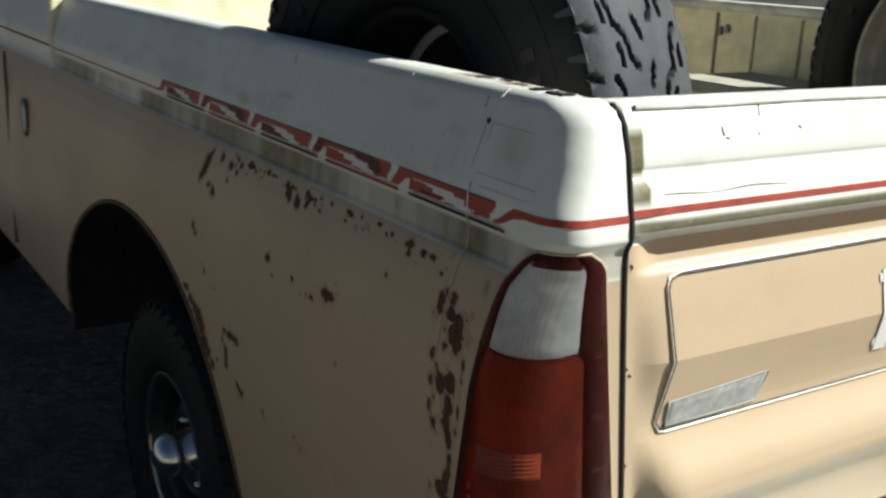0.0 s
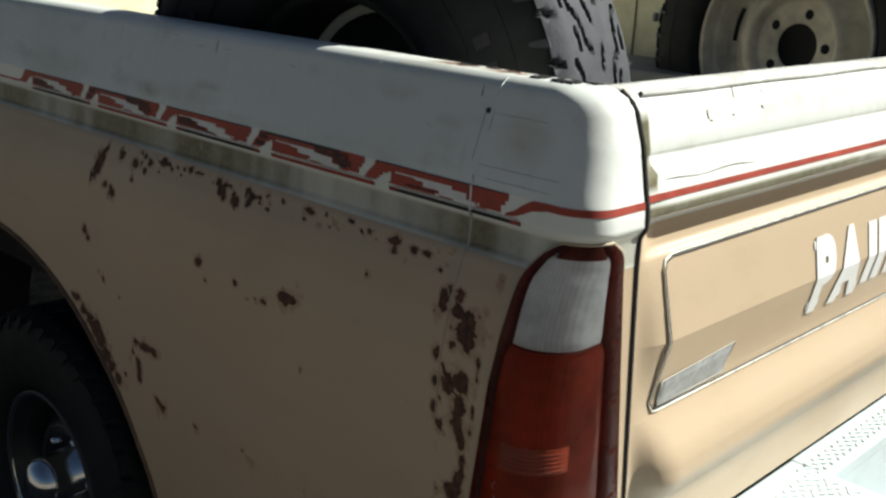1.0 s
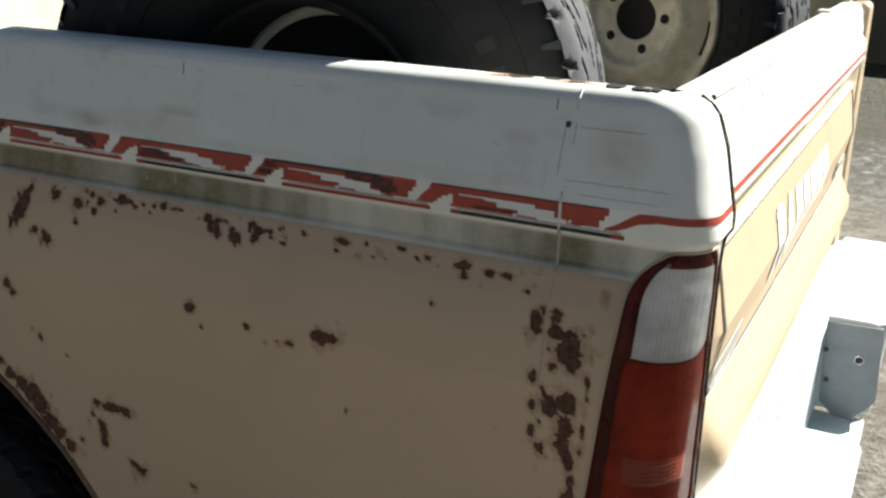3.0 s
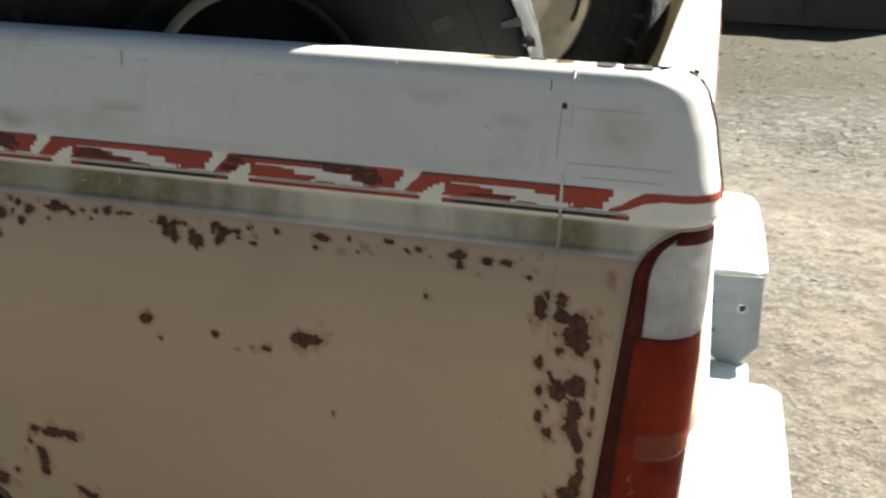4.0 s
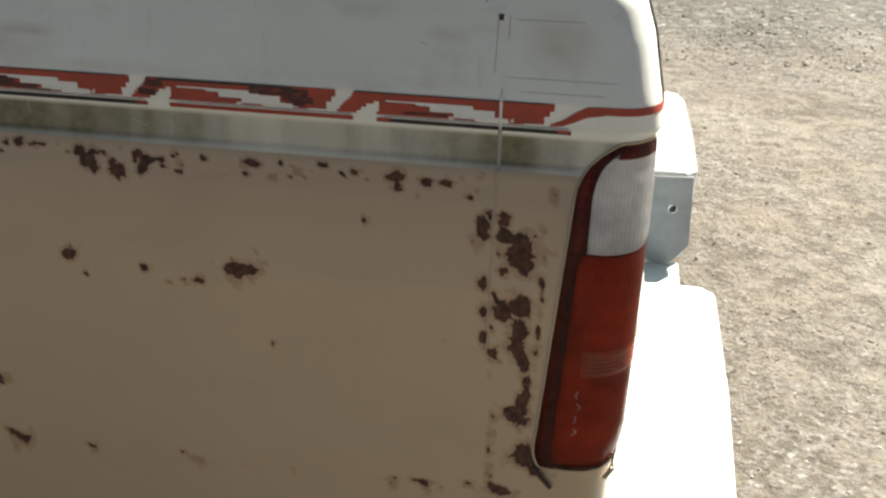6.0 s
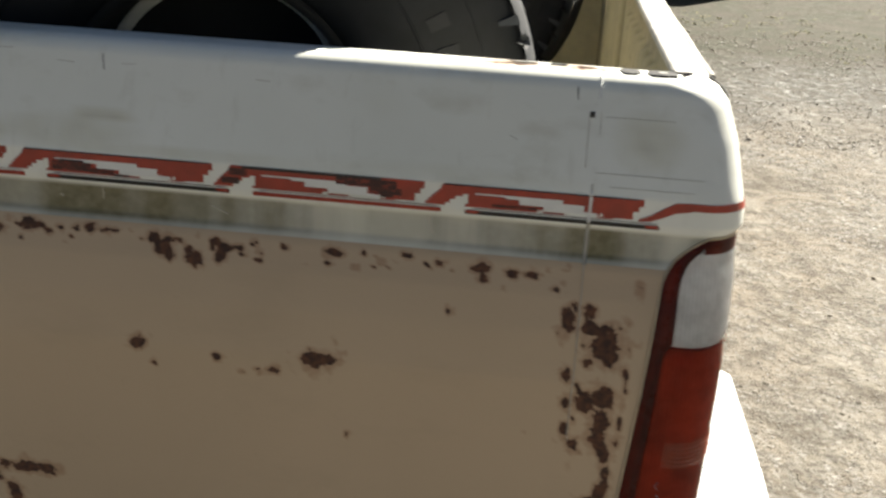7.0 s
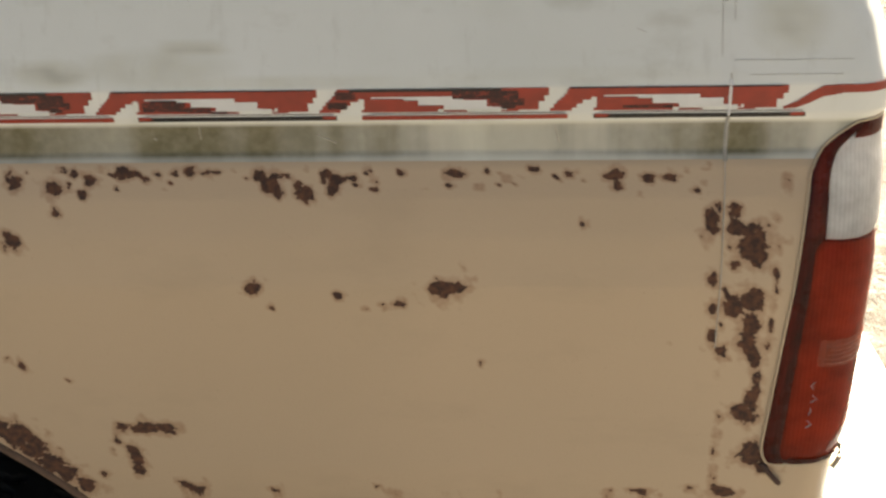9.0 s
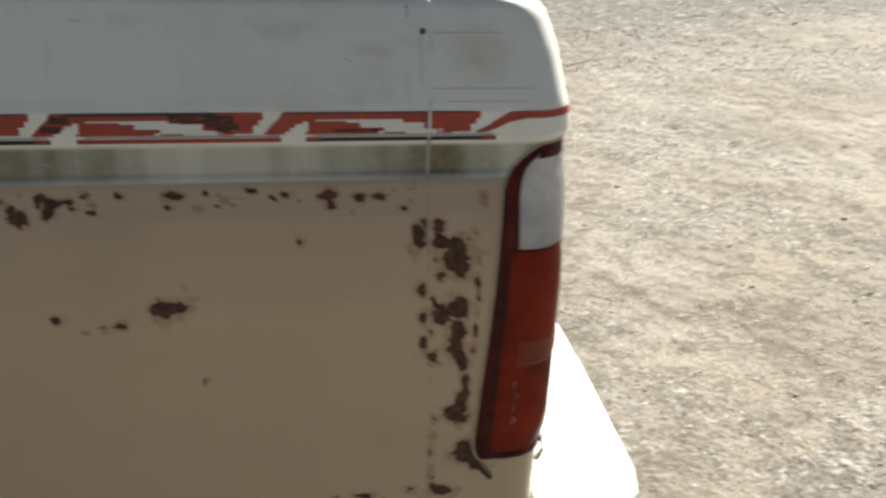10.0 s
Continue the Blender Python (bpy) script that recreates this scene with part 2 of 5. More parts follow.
def ground_material():
    n = NT("dirt_and_gravel")
    big, mid, clod, fine = n.noise(0.55, 5, 0.6), n.noise(2.6, 6, 0.68, dist=0.8), n.noise(11, 5, 0.6), n.noise(46, 5, 0.65)
    # trodden pale dirt, browner and greyer in broad patches
    c = n.mix(n.ramp(big, (0.40, 0.0), (0.60, 1.0)), (0.190, 0.160, 0.126), (0.152, 0.133, 0.112))
    c = n.mix(n.ramp(mid, (0.46, 0.0), (0.56, 0.9)), c, (0.094, 0.079, 0.060))
    c = n.mix(n.ramp(n.noise(1.3, 6, 0.65), (0.50, 0.0), (0.58, 0.9)), c, (0.222, 0.200, 0.168))
    c = n.mix(n.ramp(clod, (0.50, 0.0), (0.58, 0.85)), c, (0.090, 0.075, 0.058))
    c = n.mix(n.ramp(n.noise(22, 4, 0.6), (0.55, 0.0), (0.66, 0.8)), c, (0.218, 0.202, 0.180))
    # beds of small grey stones, thick in some places and absent in others
    beds = n.ramp(n.noise(0.8, 5, 0.7), (0.43, 0.0), (0.58, 0.85))
    v = n.t.nodes.new("ShaderNodeTexVoronoi")
    v.inputs["Scale"].default_value = 52
    v.inputs["Randomness"].default_value = 1.0
    n.link(n.co, v.inputs["Vector"])
    tone = n.ramp(v.outputs["Color"], (0.15, (0.048, 0.044, 0.039)), (0.42, (0.127, 0.117, 0.104)), (0.72, (0.207, 0.198, 0.184)), (0.92, (0.345, 0.338, 0.325)))
    c = n.mix(n.math('MULTIPLY', beds, n.ramp(n.noise(24, 4, 0.6), (0.42, 0.0), (0.50, 0.95))), c, tone)
    c = n.mix(n.ramp(fine, (0.55, 0.0), (0.66, 0.75)), c, (0.077, 0.067, 0.056))
    c = n.mix(n.ramp(n.noise(80, 4, 0.6), (0.62, 0.0), (0.70, 0.6)), c, (0.290, 0.280, 0.262))
    # a band of grey gravel across the yard, with brown soil showing between the stones
    reach = n.math('ADD', n.math('MULTIPLY', n.axis(1), 0.1), n.math('MULTIPLY', n.axis(0), -0.03))
    reach = n.math('ADD', reach, n.math('MULTIPLY', n.noise(0.9, 6, 0.7), 0.30))
    band = n.ramp(reach, (0.66, 0.0), (0.80, 1.0))
    w = n.t.nodes.new("ShaderNodeTexVoronoi")
    w.inputs["Scale"].default_value = 19
    n.link(n.co, w.inputs["Vector"])
    rock = n.ramp(w.outputs["Color"], (0.20, (0.030, 0.028, 0.024)), (0.45, (0.076, 0.074, 0.067)), (0.70, (0.110, 0.109, 0.104)), (0.93, (0.27, 0.27, 0.265)))
    rock = n.mix(n.ramp(n.noise(7, 6, 0.75), (0.46, 0.0), (0.58, 0.9)), rock, (0.050, 0.041, 0.030))
    c = n.mix(n.math('MULTIPLY', band, 0.9), c, rock)
    # thin weeds on brown soil farther out
    far = n.ramp(reach, (0.86, 0.0), (1.0, 1.0))
    soil = n.mix(n.ramp(n.noise(2.2, 6, 0.72), (0.42, 0.0), (0.58, 1.0)), (0.040, 0.032, 0.020), (0.026, 0.027, 0.011))
    soil = n.mix(n.ramp(n.noise(9, 6, 0.75), (0.54, 0.0), (0.64, 0.75)), soil, (0.085, 0.076, 0.058))
    c = n.mix(n.math('MULTIPLY', far, n.ramp(n.noise(4.2, 6, 0.72), (0.36, 0.60), (0.46, 1.0))), c, soil)
    h = n.math('ADD', n.math('MULTIPLY', clod, 0.5), n.math('MULTIPLY', fine, 0.30))
    n.bump(h, 0.8, 0.045)
    return n.set(c, 0.95)


M_GROUND = ground_material()


def stone_material():
    n = NT("pebble")
    r = n.t.nodes.new("ShaderNodeNewGeometry").outputs["Random Per Island"]
    c = n.ramp(r, (0.0, (0.105, 0.092, 0.075)), (0.05, (0.140, 0.124, 0.104)), (0.40, (0.189, 0.167, 0.141)), (0.70, (0.260, 0.245, 0.222)), (1.0, (0.450, 0.440, 0.425)))
    c = n.mix(n.ramp(n.noise(90, 4), (0.4, 0.0), (0.7, 0.5)), c, (0.174, 0.152, 0.126))
    return n.set(c, 0.9)


M_STONE = stone_material()
M_WEED = plain("dry_weed", (0.15, 0.145, 0.070), 0.8, var=0.5, scale=4)
M_TWIG = plain("dry_litter", (0.066, 0.050, 0.033), 0.9, var=0.5, scale=10)


# ---- building helpers ----
def mesh_from(name, verts, faces, mats=(), smooth=True):
    me = bpy.data.meshes.new(name)
    me.from_pydata([tuple(v) for v in verts], [], faces)
    for m in mats:
        me.materials.append(m)
    if smooth:
        me.polygons.foreach_set("use_smooth", [True] * len(me.polygons))
    me.update()
    return me


def part(name, me, material, parent, label=""):
    """Links a bmesh or mesh as one mesh object under a thing or a part."""
    if isinstance(me, bmesh.types.BMesh):
        bm, me = me, bpy.data.meshes.new(name)
        bm.to_mesh(me)
        bm.free()
    if material and not me.materials:
        me.materials.append(material)
    ob = new(name, me)
    ob.parent = parent
    return tagged(ob, label)


def thing(name, label, category, at=(0, 0, 0), group="", kind=""):
    ob = new(name)
    ob.location = at
    return tagged(ob, label, category, group, kind)


def sharp_by_angle(me, deg=35):
    me.set_sharp_from_angle(angle=radians(deg))
    return me


def box(x0, x1, y0, y1, z0, z1, bevel=0.004, seg=2):
    bm = bmesh.new()
    bmesh.ops.create_cube(bm, size=1)
    for v in bm.verts:
        v.co = ((x0 + x1) / 2 + v.co.x * (x1 - x0), (y0 + y1) / 2 + v.co.y * (y1 - y0), (z0 + z1) / 2 + v.co.z * (z1 - z0))
    if bevel:
        bmesh.ops.bevel(bm, geom=bm.edges[:], offset=bevel, segments=seg, profile=0.5, affect='EDGES')
    return bm


def tube(points, r, seg=8, closed=False):
    """A round bar along points."""
    pts = [Vector(p) for p in points]
    n = len(pts)
    verts, faces = [], []
    for i, p in enumerate(pts):
        a = pts[(i - 1) % n] if closed or i > 0 else p
        b = pts[(i + 1) % n] if closed or i < n - 1 else p
        d = (b - a).normalized()
        u = d.cross(Vector((0.21, 0.43, 0.88))).normalized()
        w = d.cross(u)
        for k in range(seg):
            t = 2 * math.pi * k / seg
            verts.append(p + r * (math.cos(t) * u + math.sin(t) * w))
    for i in range(n if closed else n - 1):
        j = (i + 1) % n
        for k in range(seg):
            l = (k + 1) % seg
            faces.append((i * seg + k, i * seg + l, j * seg + l, j * seg + k))
    return mesh_from("tube", verts, faces)


def lathe(profile, seg=64):
    """Turns rows of (radius, along y) round the y axis."""
    verts, faces = [], []
    n = len(profile)
    for i in range(seg):
        a = 2 * math.pi * i / seg
        for r, y in profile:
            verts.append((r * math.cos(a), y, r * math.sin(a)))
    for i in range(seg):
        j = (i + 1) % seg
        for k in range(n - 1):
            faces.append((i * n + k, i * n + k + 1, j * n + k + 1, j * n + k))
    return mesh_from("lathe", verts, faces)


def interp(table, z):
    """Smooth value between rows of (z, value), z falling."""
    if z >= table[0][0]:
        return table[0][1]
    for (z1, v1), (z0, v0) in zip(table, table[1:]):
        if z >= z0:
            t = (z - z0) / (z1 - z0)
            return v0 + (v1 - v0) * t
    return table[-1][1]


# ---- ground ----
def ground_height(x, y):
    """Uneven trodden dirt: broad swells, clods and small lumps, dying out far away."""
    h = 0.022 * noise.noise(Vector((x * 0.7, y * 0.7, 3))) + 0.011 * noise.noise(Vector((x * 3.1, y * 3.1, 8)))
    if 0.0 < x < 4.6 and -1.2 < y < 6.2:
        rough = 0.55 + 0.75 * max(0, noise.noise(Vector((x * 1.1, y * 1.1, 21))) + 0.3)
        h += rough * (0.0085 * noise.noise(Vector((x * 11, y * 11, 5))) + 0.0085 * abs(noise.noise(Vector((x * 21, y * 21, 2)))))
    return h * min(1, 30 / (math.hypot(x, y) + 1)) - 0.012


def build_ground():
    # fine where the camera looks down on it, coarse towards the horizon
    wide = [math.copysign(abs(t) ** 3 * 900 + abs(t) * 12, t) for t in np.linspace(-1, 1, 60)]
    xs = sorted([v for v in wide if v < 0.0 or v > 4.6] + list(np.arange(0.02, 4.6, 0.024)))
    ys = sorted([v for v in wide if v < -1.2 or v > 6.2] + list(np.arange(-1.19, 6.2, 0.030)))
    verts = [(x, y, ground_height(x, y)) for y in ys for x in xs]
    n = len(xs)
    faces = [(j * n + i, j * n + i + 1, (j + 1) * n + i + 1, (j + 1) * n + i) for j in range(len(ys) - 1) for i in range(n - 1)]
    ob = new("ground", mesh_from("ground", verts, faces, [M_GROUND]))
    tagged(ob, "dry tan dirt yard with scattered gravel and thin weeds", "ground", kind="structure")


def build_pebbles():
    rng = random.Random(4)
    verts, faces = [], []
    base = [(1, 0, 0), (-1, 0, 0), (0, 1, 0), (0, -1, 0), (0, 0, 1), (0, 0, -1)]
    tri = [(0, 2, 4), (2, 1, 4), (1, 3, 4), (3, 0, 4), (2, 0, 5), (1, 2, 5), (3, 1, 5), (0, 3, 5)]
    # counts of small, middling and larger stones, with their radii
    for count, least, most, lonely, near, deep in ((22000, 0.0025, 0.0055, 0.30, -0.6, 9.0), (16000, 0.0055, 0.0105, 0.30, -0.6, 9.0), (420, 0.010, 0.018, 0.5, -0.6, 9.0), (7000, 0.008, 0.024, 0.45, 5.6, 4.6)):
        for _ in range(count):
            y = near + deep * rng.random() ** 1.3
            x = 0.2 + rng.random() * (2.6 + 0.5 * max(0, y))
            if noise.noise(Vector((x * 0.9, y * 0.9, 12))) + 0.5 * noise.noise(Vector((x * 3.5, y * 3.5, 4))) < 0.02 and rng.random() > lonely:
                continue
            s = least + (most - least) * rng.random() ** 2
            q = Euler((rng.random() * 6, rng.random() * 6, rng.random() * 6)).to_matrix()
            z = ground_height(x, y) + 0.12 * s
            k = len(verts)
            for v in base:
                w = q @ Vector((v[0] * s * (0.8 + 0.5 * rng.random()), v[1] * s * (0.6 + 0.5 * rng.random()), v[2] * s * 0.8))
                verts.append((x + w.x, y + w.y, z + w.z * 0.38))
            faces += [(a + k, b + k, c + k) for a, b, c in tri]
    ob = new("gravel", mesh_from("gravel", verts, faces, [M_STONE], smooth=False))
    tagged(ob, "small pale stones strewn over the dirt yard", "gravel", kind="stuff")


def build_litter():
    rng = random.Random(9)
    verts, faces = [], []
    for _ in range(260):
        y = -0.5 + 8.5 * rng.random() ** 1.2
        x = 0.25 + rng.random() * (2.4 + 0.5 * max(0, y))
        if noise.noise(Vector((x * 1.4, y * 1.4, 5))) < 0.0 and rng.random() < 0.75:
            continue
        a, l, w = rng.random() * 6.28, 0.005 + 0.022 * rng.random() ** 3, 0.002 + 0.005 * rng.random()
        d, s = Vector((math.cos(a), math.sin(a), 0)), Vector((-math.sin(a), math.cos(a), 0))
        c = Vector((x, y, ground_height(x, y) + 0.004))
        k = len(verts)
        up = Vector((0, 0, 0.004 + 0.006 * rng.random()))
        verts += [c - d * l - s * w * .4, c - s * w, c + d * l, c + s * w + up, c - up * 0.5]
        faces += [(k, k + 1, k + 2), (k, k + 2, k + 3), (k, k + 4, k + 1), (k + 1, k + 4, k + 2)]
    ob = new("leaf_litter", mesh_from("litter", verts, faces, [M_TWIG], smooth=False))
    tagged(ob, "dark dry twigs and leaf bits on the dirt", "litter", kind="stuff")


def build_weeds():
    """Thin tufts of low weeds and dry grass beyond the trodden yard."""
    rng = random.Random(17)
    verts, faces = [], []
    for _ in range(1900):
        y = 8.8 + 7 * rng.random()
        x = -1.5 + 10 * rng.random()
        if noise.noise(Vector((x * 0.5, y * 0.5, 31))) + 0.5 * noise.noise(Vector((x * 1.7, y * 1.7, 7))) < 0.08:
            continue
        for _ in range(5):
            a, l = rng.random() * 6.28, 0.015 + 0.035 * rng.random()
            d = Vector((math.cos(a), math.sin(a), 0))
            side = Vector((-d.y, d.x, 0)) * (0.003 + 0.005 * rng.random())
            c = Vector((x + 0.06 * (rng.random() - .5), y + 0.06 * (rng.random() - .5), ground_height(x, y) - 0.003))
            k = len(verts)
            tip = c + d * l * 1.1 + Vector((0, 0, l * (0.2 + 0.4 * rng.random())))
            mid = (c + tip) / 2 + Vector((0, 0, l * 0.2))
            verts += [c - side, c + side, mid + side, mid - side, tip]
            faces += [(k, k + 1, k + 2, k + 3), (k + 3, k + 2, k + 4)]
    ob = new("weeds", mesh_from("weeds", verts, faces, [M_WEED]))
    tagged(ob, "low dry weeds and grass tufts on the dirt", "weeds", kind="stuff")


# ---- the pickup ----
# Rows of (height, value): how far the side and the rear of the bed stand out at each height.
SIDE_Y = [(1.466, 0.064), (1.463, 0.055), (1.454, 0.045), (1.423, 0.033), (1.345, 0.004), (1.332, 0.0), (1.300, 0.0),
          (1.293, 0.002), (1.286, 0.005), (1.256, 0.003), (1.248, -0.001), (1.240, -0.006), (1.228, -0.010), (1.205, -0.019), (1.16, -0.031), (1.10, -0.041),
          (0.95, -0.047), (0.84, -0.052), (0.70, -0.050), (0.56, -0.040), (0.50, -0.028)]
REAR_X = [(1.466, -0.066), (1.463, -0.052), (1.454, -0.034), (1.44, -0.022), (1.40, -0.008), (1.345, 0.003), (1.318, 0.009), (1.300, 0.010),
          (1.292, 0.005), (1.284, 0.000), (1.256, -0.002), (1.238, -0.003), (1.10, -0.006), (0.84, -0.011), (0.50, -0.020)]
CORNER_R = 0.052
GAP_Y = 0.112          # where the bed side ends and the tailgate begins
MID_Y = 1.09           # the truck's centre line
BED_FRONT = -2.46
FLOOR_Z = 0.85
ARCH = (-1.56, 0.45, 0.70, 0.55)     # centre x, z, half width, height


def skin(z, s, out=0.0):
    """A point of the bed's outer skin: s runs along the side (s < 0, towards the cab), round the rear corner and across the rear."""
    ys, xr, r = interp(SIDE_Y, z), interp(REAR_X, z), CORNER_R
    q = math.pi * r / 2
    if s < 0:
        return Vector((xr - r + s, ys - out, z))
    if s < q:
        a = s / r
        return Vector((xr - r + (r + out) * math.sin(a), ys + r - (r + out) * math.cos(a), z))
    return Vector((xr + out, ys + r + s - q, z))


def s_of_x(z, x):
    return x - interp(REAR_X, z) + CORNER_R


def gap_lean(z):
    """The gap beside the tailgate leans inwards towards its foot."""
    return 0.052 * max(0.0, min(1.3, (1.30 - z) / 0.43))


def s_end(z):
    return math.pi * CORNER_R / 2 + GAP_Y + gap_lean(z) - interp(SIDE_Y, z) - CORNER_R


def in_arch(x, z, grow=0.0):
    cx, cz, a, b = ARCH
    return abs(x - cx) < a + grow and (z < cz or ((x - cx) / (a + grow)) ** 2 + ((z - cz) / (b + grow)) ** 2 < 1)


# Rust on the lower panel: x, z, radius of each bare patch, by region.
RUST_EDGE_FRONT = [(-1.019, 1.224, 0.0084, 1.0), (-0.972, 1.217, 0.0071, 1.0), (-0.945, 1.233, 0.0048, 0.7), (-0.926, 1.226, 0.0071, 0.9), (-0.937, 1.209, 0.0054, 1.0), (-0.971, 1.190, 0.0036, 1.0),
                   (-0.883, 1.234, 0.0077, 0.6), (-0.806, 1.235, 0.0060, 0.6), (-0.781, 1.235, 0.0036, 1.0), (-1.063, 0.996, 0.0036, 1.0), (-1.046, 0.985, 0.0048, 0.9),
                   (-0.989, 0.966, 0.0030, 0.8), (-1.098, 1.186, 0.0110, 1.6), (-1.090, 1.198, 0.0120, 1.6), (-1.082, 1.210, 0.0105, 1.8), (-1.074, 1.224, 0.0070, 2.4), (-1.108, 1.168, 0.0070, 2.6),
                   (-1.053, 1.166, 0.0055, 1.0), (-1.114, 1.067, 0.0068, 0.8), (-1.103, 1.056, 0.0062, 1.0), (-1.028, 1.157, 0.0085, 0.9)]
RUST_EDGE_REAR = [(-0.723, 1.230, 0.0071, 0.8), (-0.707, 1.219, 0.0084, 1.0), (-0.698, 1.210, 0.0060, 1.0), (-0.677, 1.220, 0.0041, 1.0), (-0.664, 1.210, 0.0077, 1.1), (-0.634, 1.215, 0.0065, 0.8),
                  (-0.627, 1.226, 0.0060, 0.9), (-0.610, 1.227, 0.0041, 1.0), (-0.584, 1.224, 0.0030, 1.0), (-0.487, 1.231, 0.0071, 0.5), (-0.461, 1.218, 0.0036, 0.7), (-0.357, 1.230, 0.0041, 0.5),
                  (-0.373, 1.228, 0.0030, 0.8), (-0.311, 1.228, 0.0077, 0.5), (-0.303, 1.217, 0.0048, 0.8), (-0.244, 1.227, 0.0054, 0.7), (-0.279, 1.209, 0.0024, 1.0)]
RUST_MID = [(-0.738, 1.096, 0.0076, 1.1), (-0.505, 1.098, 0.0118, 0.7), (-0.492, 1.098, 0.0083, 0.6), (-0.515, 1.095, 0.0063, 0.8), (-0.635, 1.089, 0.0042, 0.9), (-0.602, 1.072, 0.0028, 0.7),
            (-0.578, 1.074, 0.0042, 0.6), (-0.557, 1.077, 0.0048, 0.6), (-0.716, 1.071, 0.0028, 1.0), (-0.340, 1.173, 0.0035, 1.5), (-0.463, 0.995, 0.0028, 1.0), (-0.234, 1.027, 0.0021, 1.0)]
RUST_LAMP = [(-0.145, 1.149, 0.0165, 1.1), (-0.139, 1.138, 0.0110, 1.0), (-0.167, 1.170, 0.0085, 0.9), (-0.167, 1.191, 0.0070, 0.8), (-0.194, 1.175, 0.0085, 1.3), (-0.188, 1.197, 0.0045, 1.6),
             (-0.188, 1.111, 0.0070, 1.5), (-0.165, 1.128, 0.0055, 1.0), (-0.141, 1.087, 0.0130, 1.1), (-0.164, 1.073, 0.0105, 1.0), (-0.152, 1.078, 0.0065, 0.8), (-0.187, 1.073, 0.0060, 2.0),
             (-0.186, 1.034, 0.0065, 2.0), (-0.140, 1.045, 0.0130, 1.6), (-0.142, 1.027, 0.0110, 1.2), (-0.173, 1.016, 0.0065, 1.3), (-0.131, 1.008, 0.0095, 2.0), (-0.128, 0.980, 0.0085, 2.6)]
RUST_LOW = [(-0.128, 0.962, 0.0078, 2.6), (-0.132, 0.944, 0.0078, 1.6), (-0.142, 0.930, 0.0123, 0.8), (-0.169, 0.925, 0.0046, 4.0), (-0.169, 0.897, 0.0046, 4.0), (-0.170, 0.870, 0.0042, 4.0),
            (-0.170, 0.845, 0.0046, 4.0), (-0.170, 0.823, 0.0055, 3.0), (-0.158, 0.808, 0.0111, 0.45), (-0.126, 0.875, 0.0111, 1.4), (-0.122, 0.862, 0.0097, 0.9), (-0.110, 0.850, 0.0078, 0.9)]
RUST_LIP = [(-0.118, 1.147, 0.0041, 3.0), (-0.117, 1.117, 0.0043, 4.0), (-0.118, 1.098, 0.0038, 4.0), (-0.119, 1.080, 0.0043, 4.0), (-0.118, 1.050, 0.0041, 4.0), (-0.120, 1.022, 0.0046, 4.0),
            (-0.111, 1.219, 0.0047, 3.0), (-0.120, 1.183, 0.0035, 0.7), (-0.176, 1.150, 0.0030, 2.0), (-0.176, 1.095, 0.0030, 3.0), (-0.177, 1.050, 0.0030, 3.0), (-0.174, 0.985, 0.0030, 4.0)]
RUST_FOOT = [(-0.601, 0.811, 0.0036, 0.8), (-0.555, 0.804, 0.0030, 0.6), (-0.511, 0.804, 0.0030, 0.6), (-0.443, 0.804, 0.0034, 0.6), (-0.196, 0.813, 0.0049, 0.6), (-0.261, 0.807, 0.0074, 0.3), (-0.305, 0.805, 0.0049, 0.5), (-0.489, 0.792, 0.0049, 0.6), (-0.582, 0.793, 0.0074, 0.6), (-0.737, 0.801, 0.0049, 0.6),
             (-0.845, 0.796, 0.0106, 0.9), (-0.859, 0.808, 0.0057, 0.8)]
RUST_ARCH = [(-1.098, 0.892, 0.0140, 0.8), (-1.075, 0.880, 0.0160, 1.1), (-1.056, 0.862, 0.0160, 1.1), (-1.036, 0.842, 0.0150, 1.1), (-1.018, 0.822, 0.0130, 1.0), (-0.996, 0.806, 0.0100, 0.9),
             (-0.895, 0.896, 0.0140, 0.3), (-0.917, 0.850, 0.0115, 1.4), (-0.917, 0.832, 0.0080, 1.6), (-0.939, 0.877, 0.0045, 1.2), (-0.946, 0.859, 0.0035, 1.0), (-0.968, 0.821, 0.0050, 1.0),
             (-0.964, 0.803, 0.0035, 1.0), (-1.120, 0.905, 0.0115, 0.7), (-1.150, 0.925, 0.0090, 0.5)]
RUST_RAIL = [(-.42, 1.474, .006), (-.205, 1.475, .013), (-.18, 1.476, .008), (-.30, 1.476, .012), (-.285, 1.476, .012)]
speck_rng = random.Random(31)
RUST_SPECKS = [(-1.06 + 0.87 * speck_rng.random(), 1.238 - 0.026 * speck_rng.random() ** 2, 0.0014 + 0.0022 * speck_rng.random() ** 2, 0.7) for _ in range(95)]
RUST = RUST_SPECKS + RUST_EDGE_FRONT + RUST_EDGE_REAR + RUST_MID + RUST_LAMP + RUST_LOW + RUST_LIP + RUST_FOOT + RUST_ARCH


def rust_amount(p):
    """How far the paint has gone at a point: 1 in the heart of a patch, 0 away from any."""
    a = 0.0
    for x, z, r, tall in RUST:
        if abs(p[0] - x) > 0.05 or abs(p[2] - z) > 0.05:
            continue
        w = noise.noise(Vector((p[0] * 55, p[2] * 55, x * 90))) + 0.6 * noise.noise(Vector((p[0] * 130, p[2] * 130, z * 40)))
        d = math.hypot((p[0] - x) * math.sqrt(tall), (p[2] - z) / math.sqrt(tall)) * (1 + 0.6 * w)
        a = max(a, 1.0 - d / (2.15 * r))
    return a


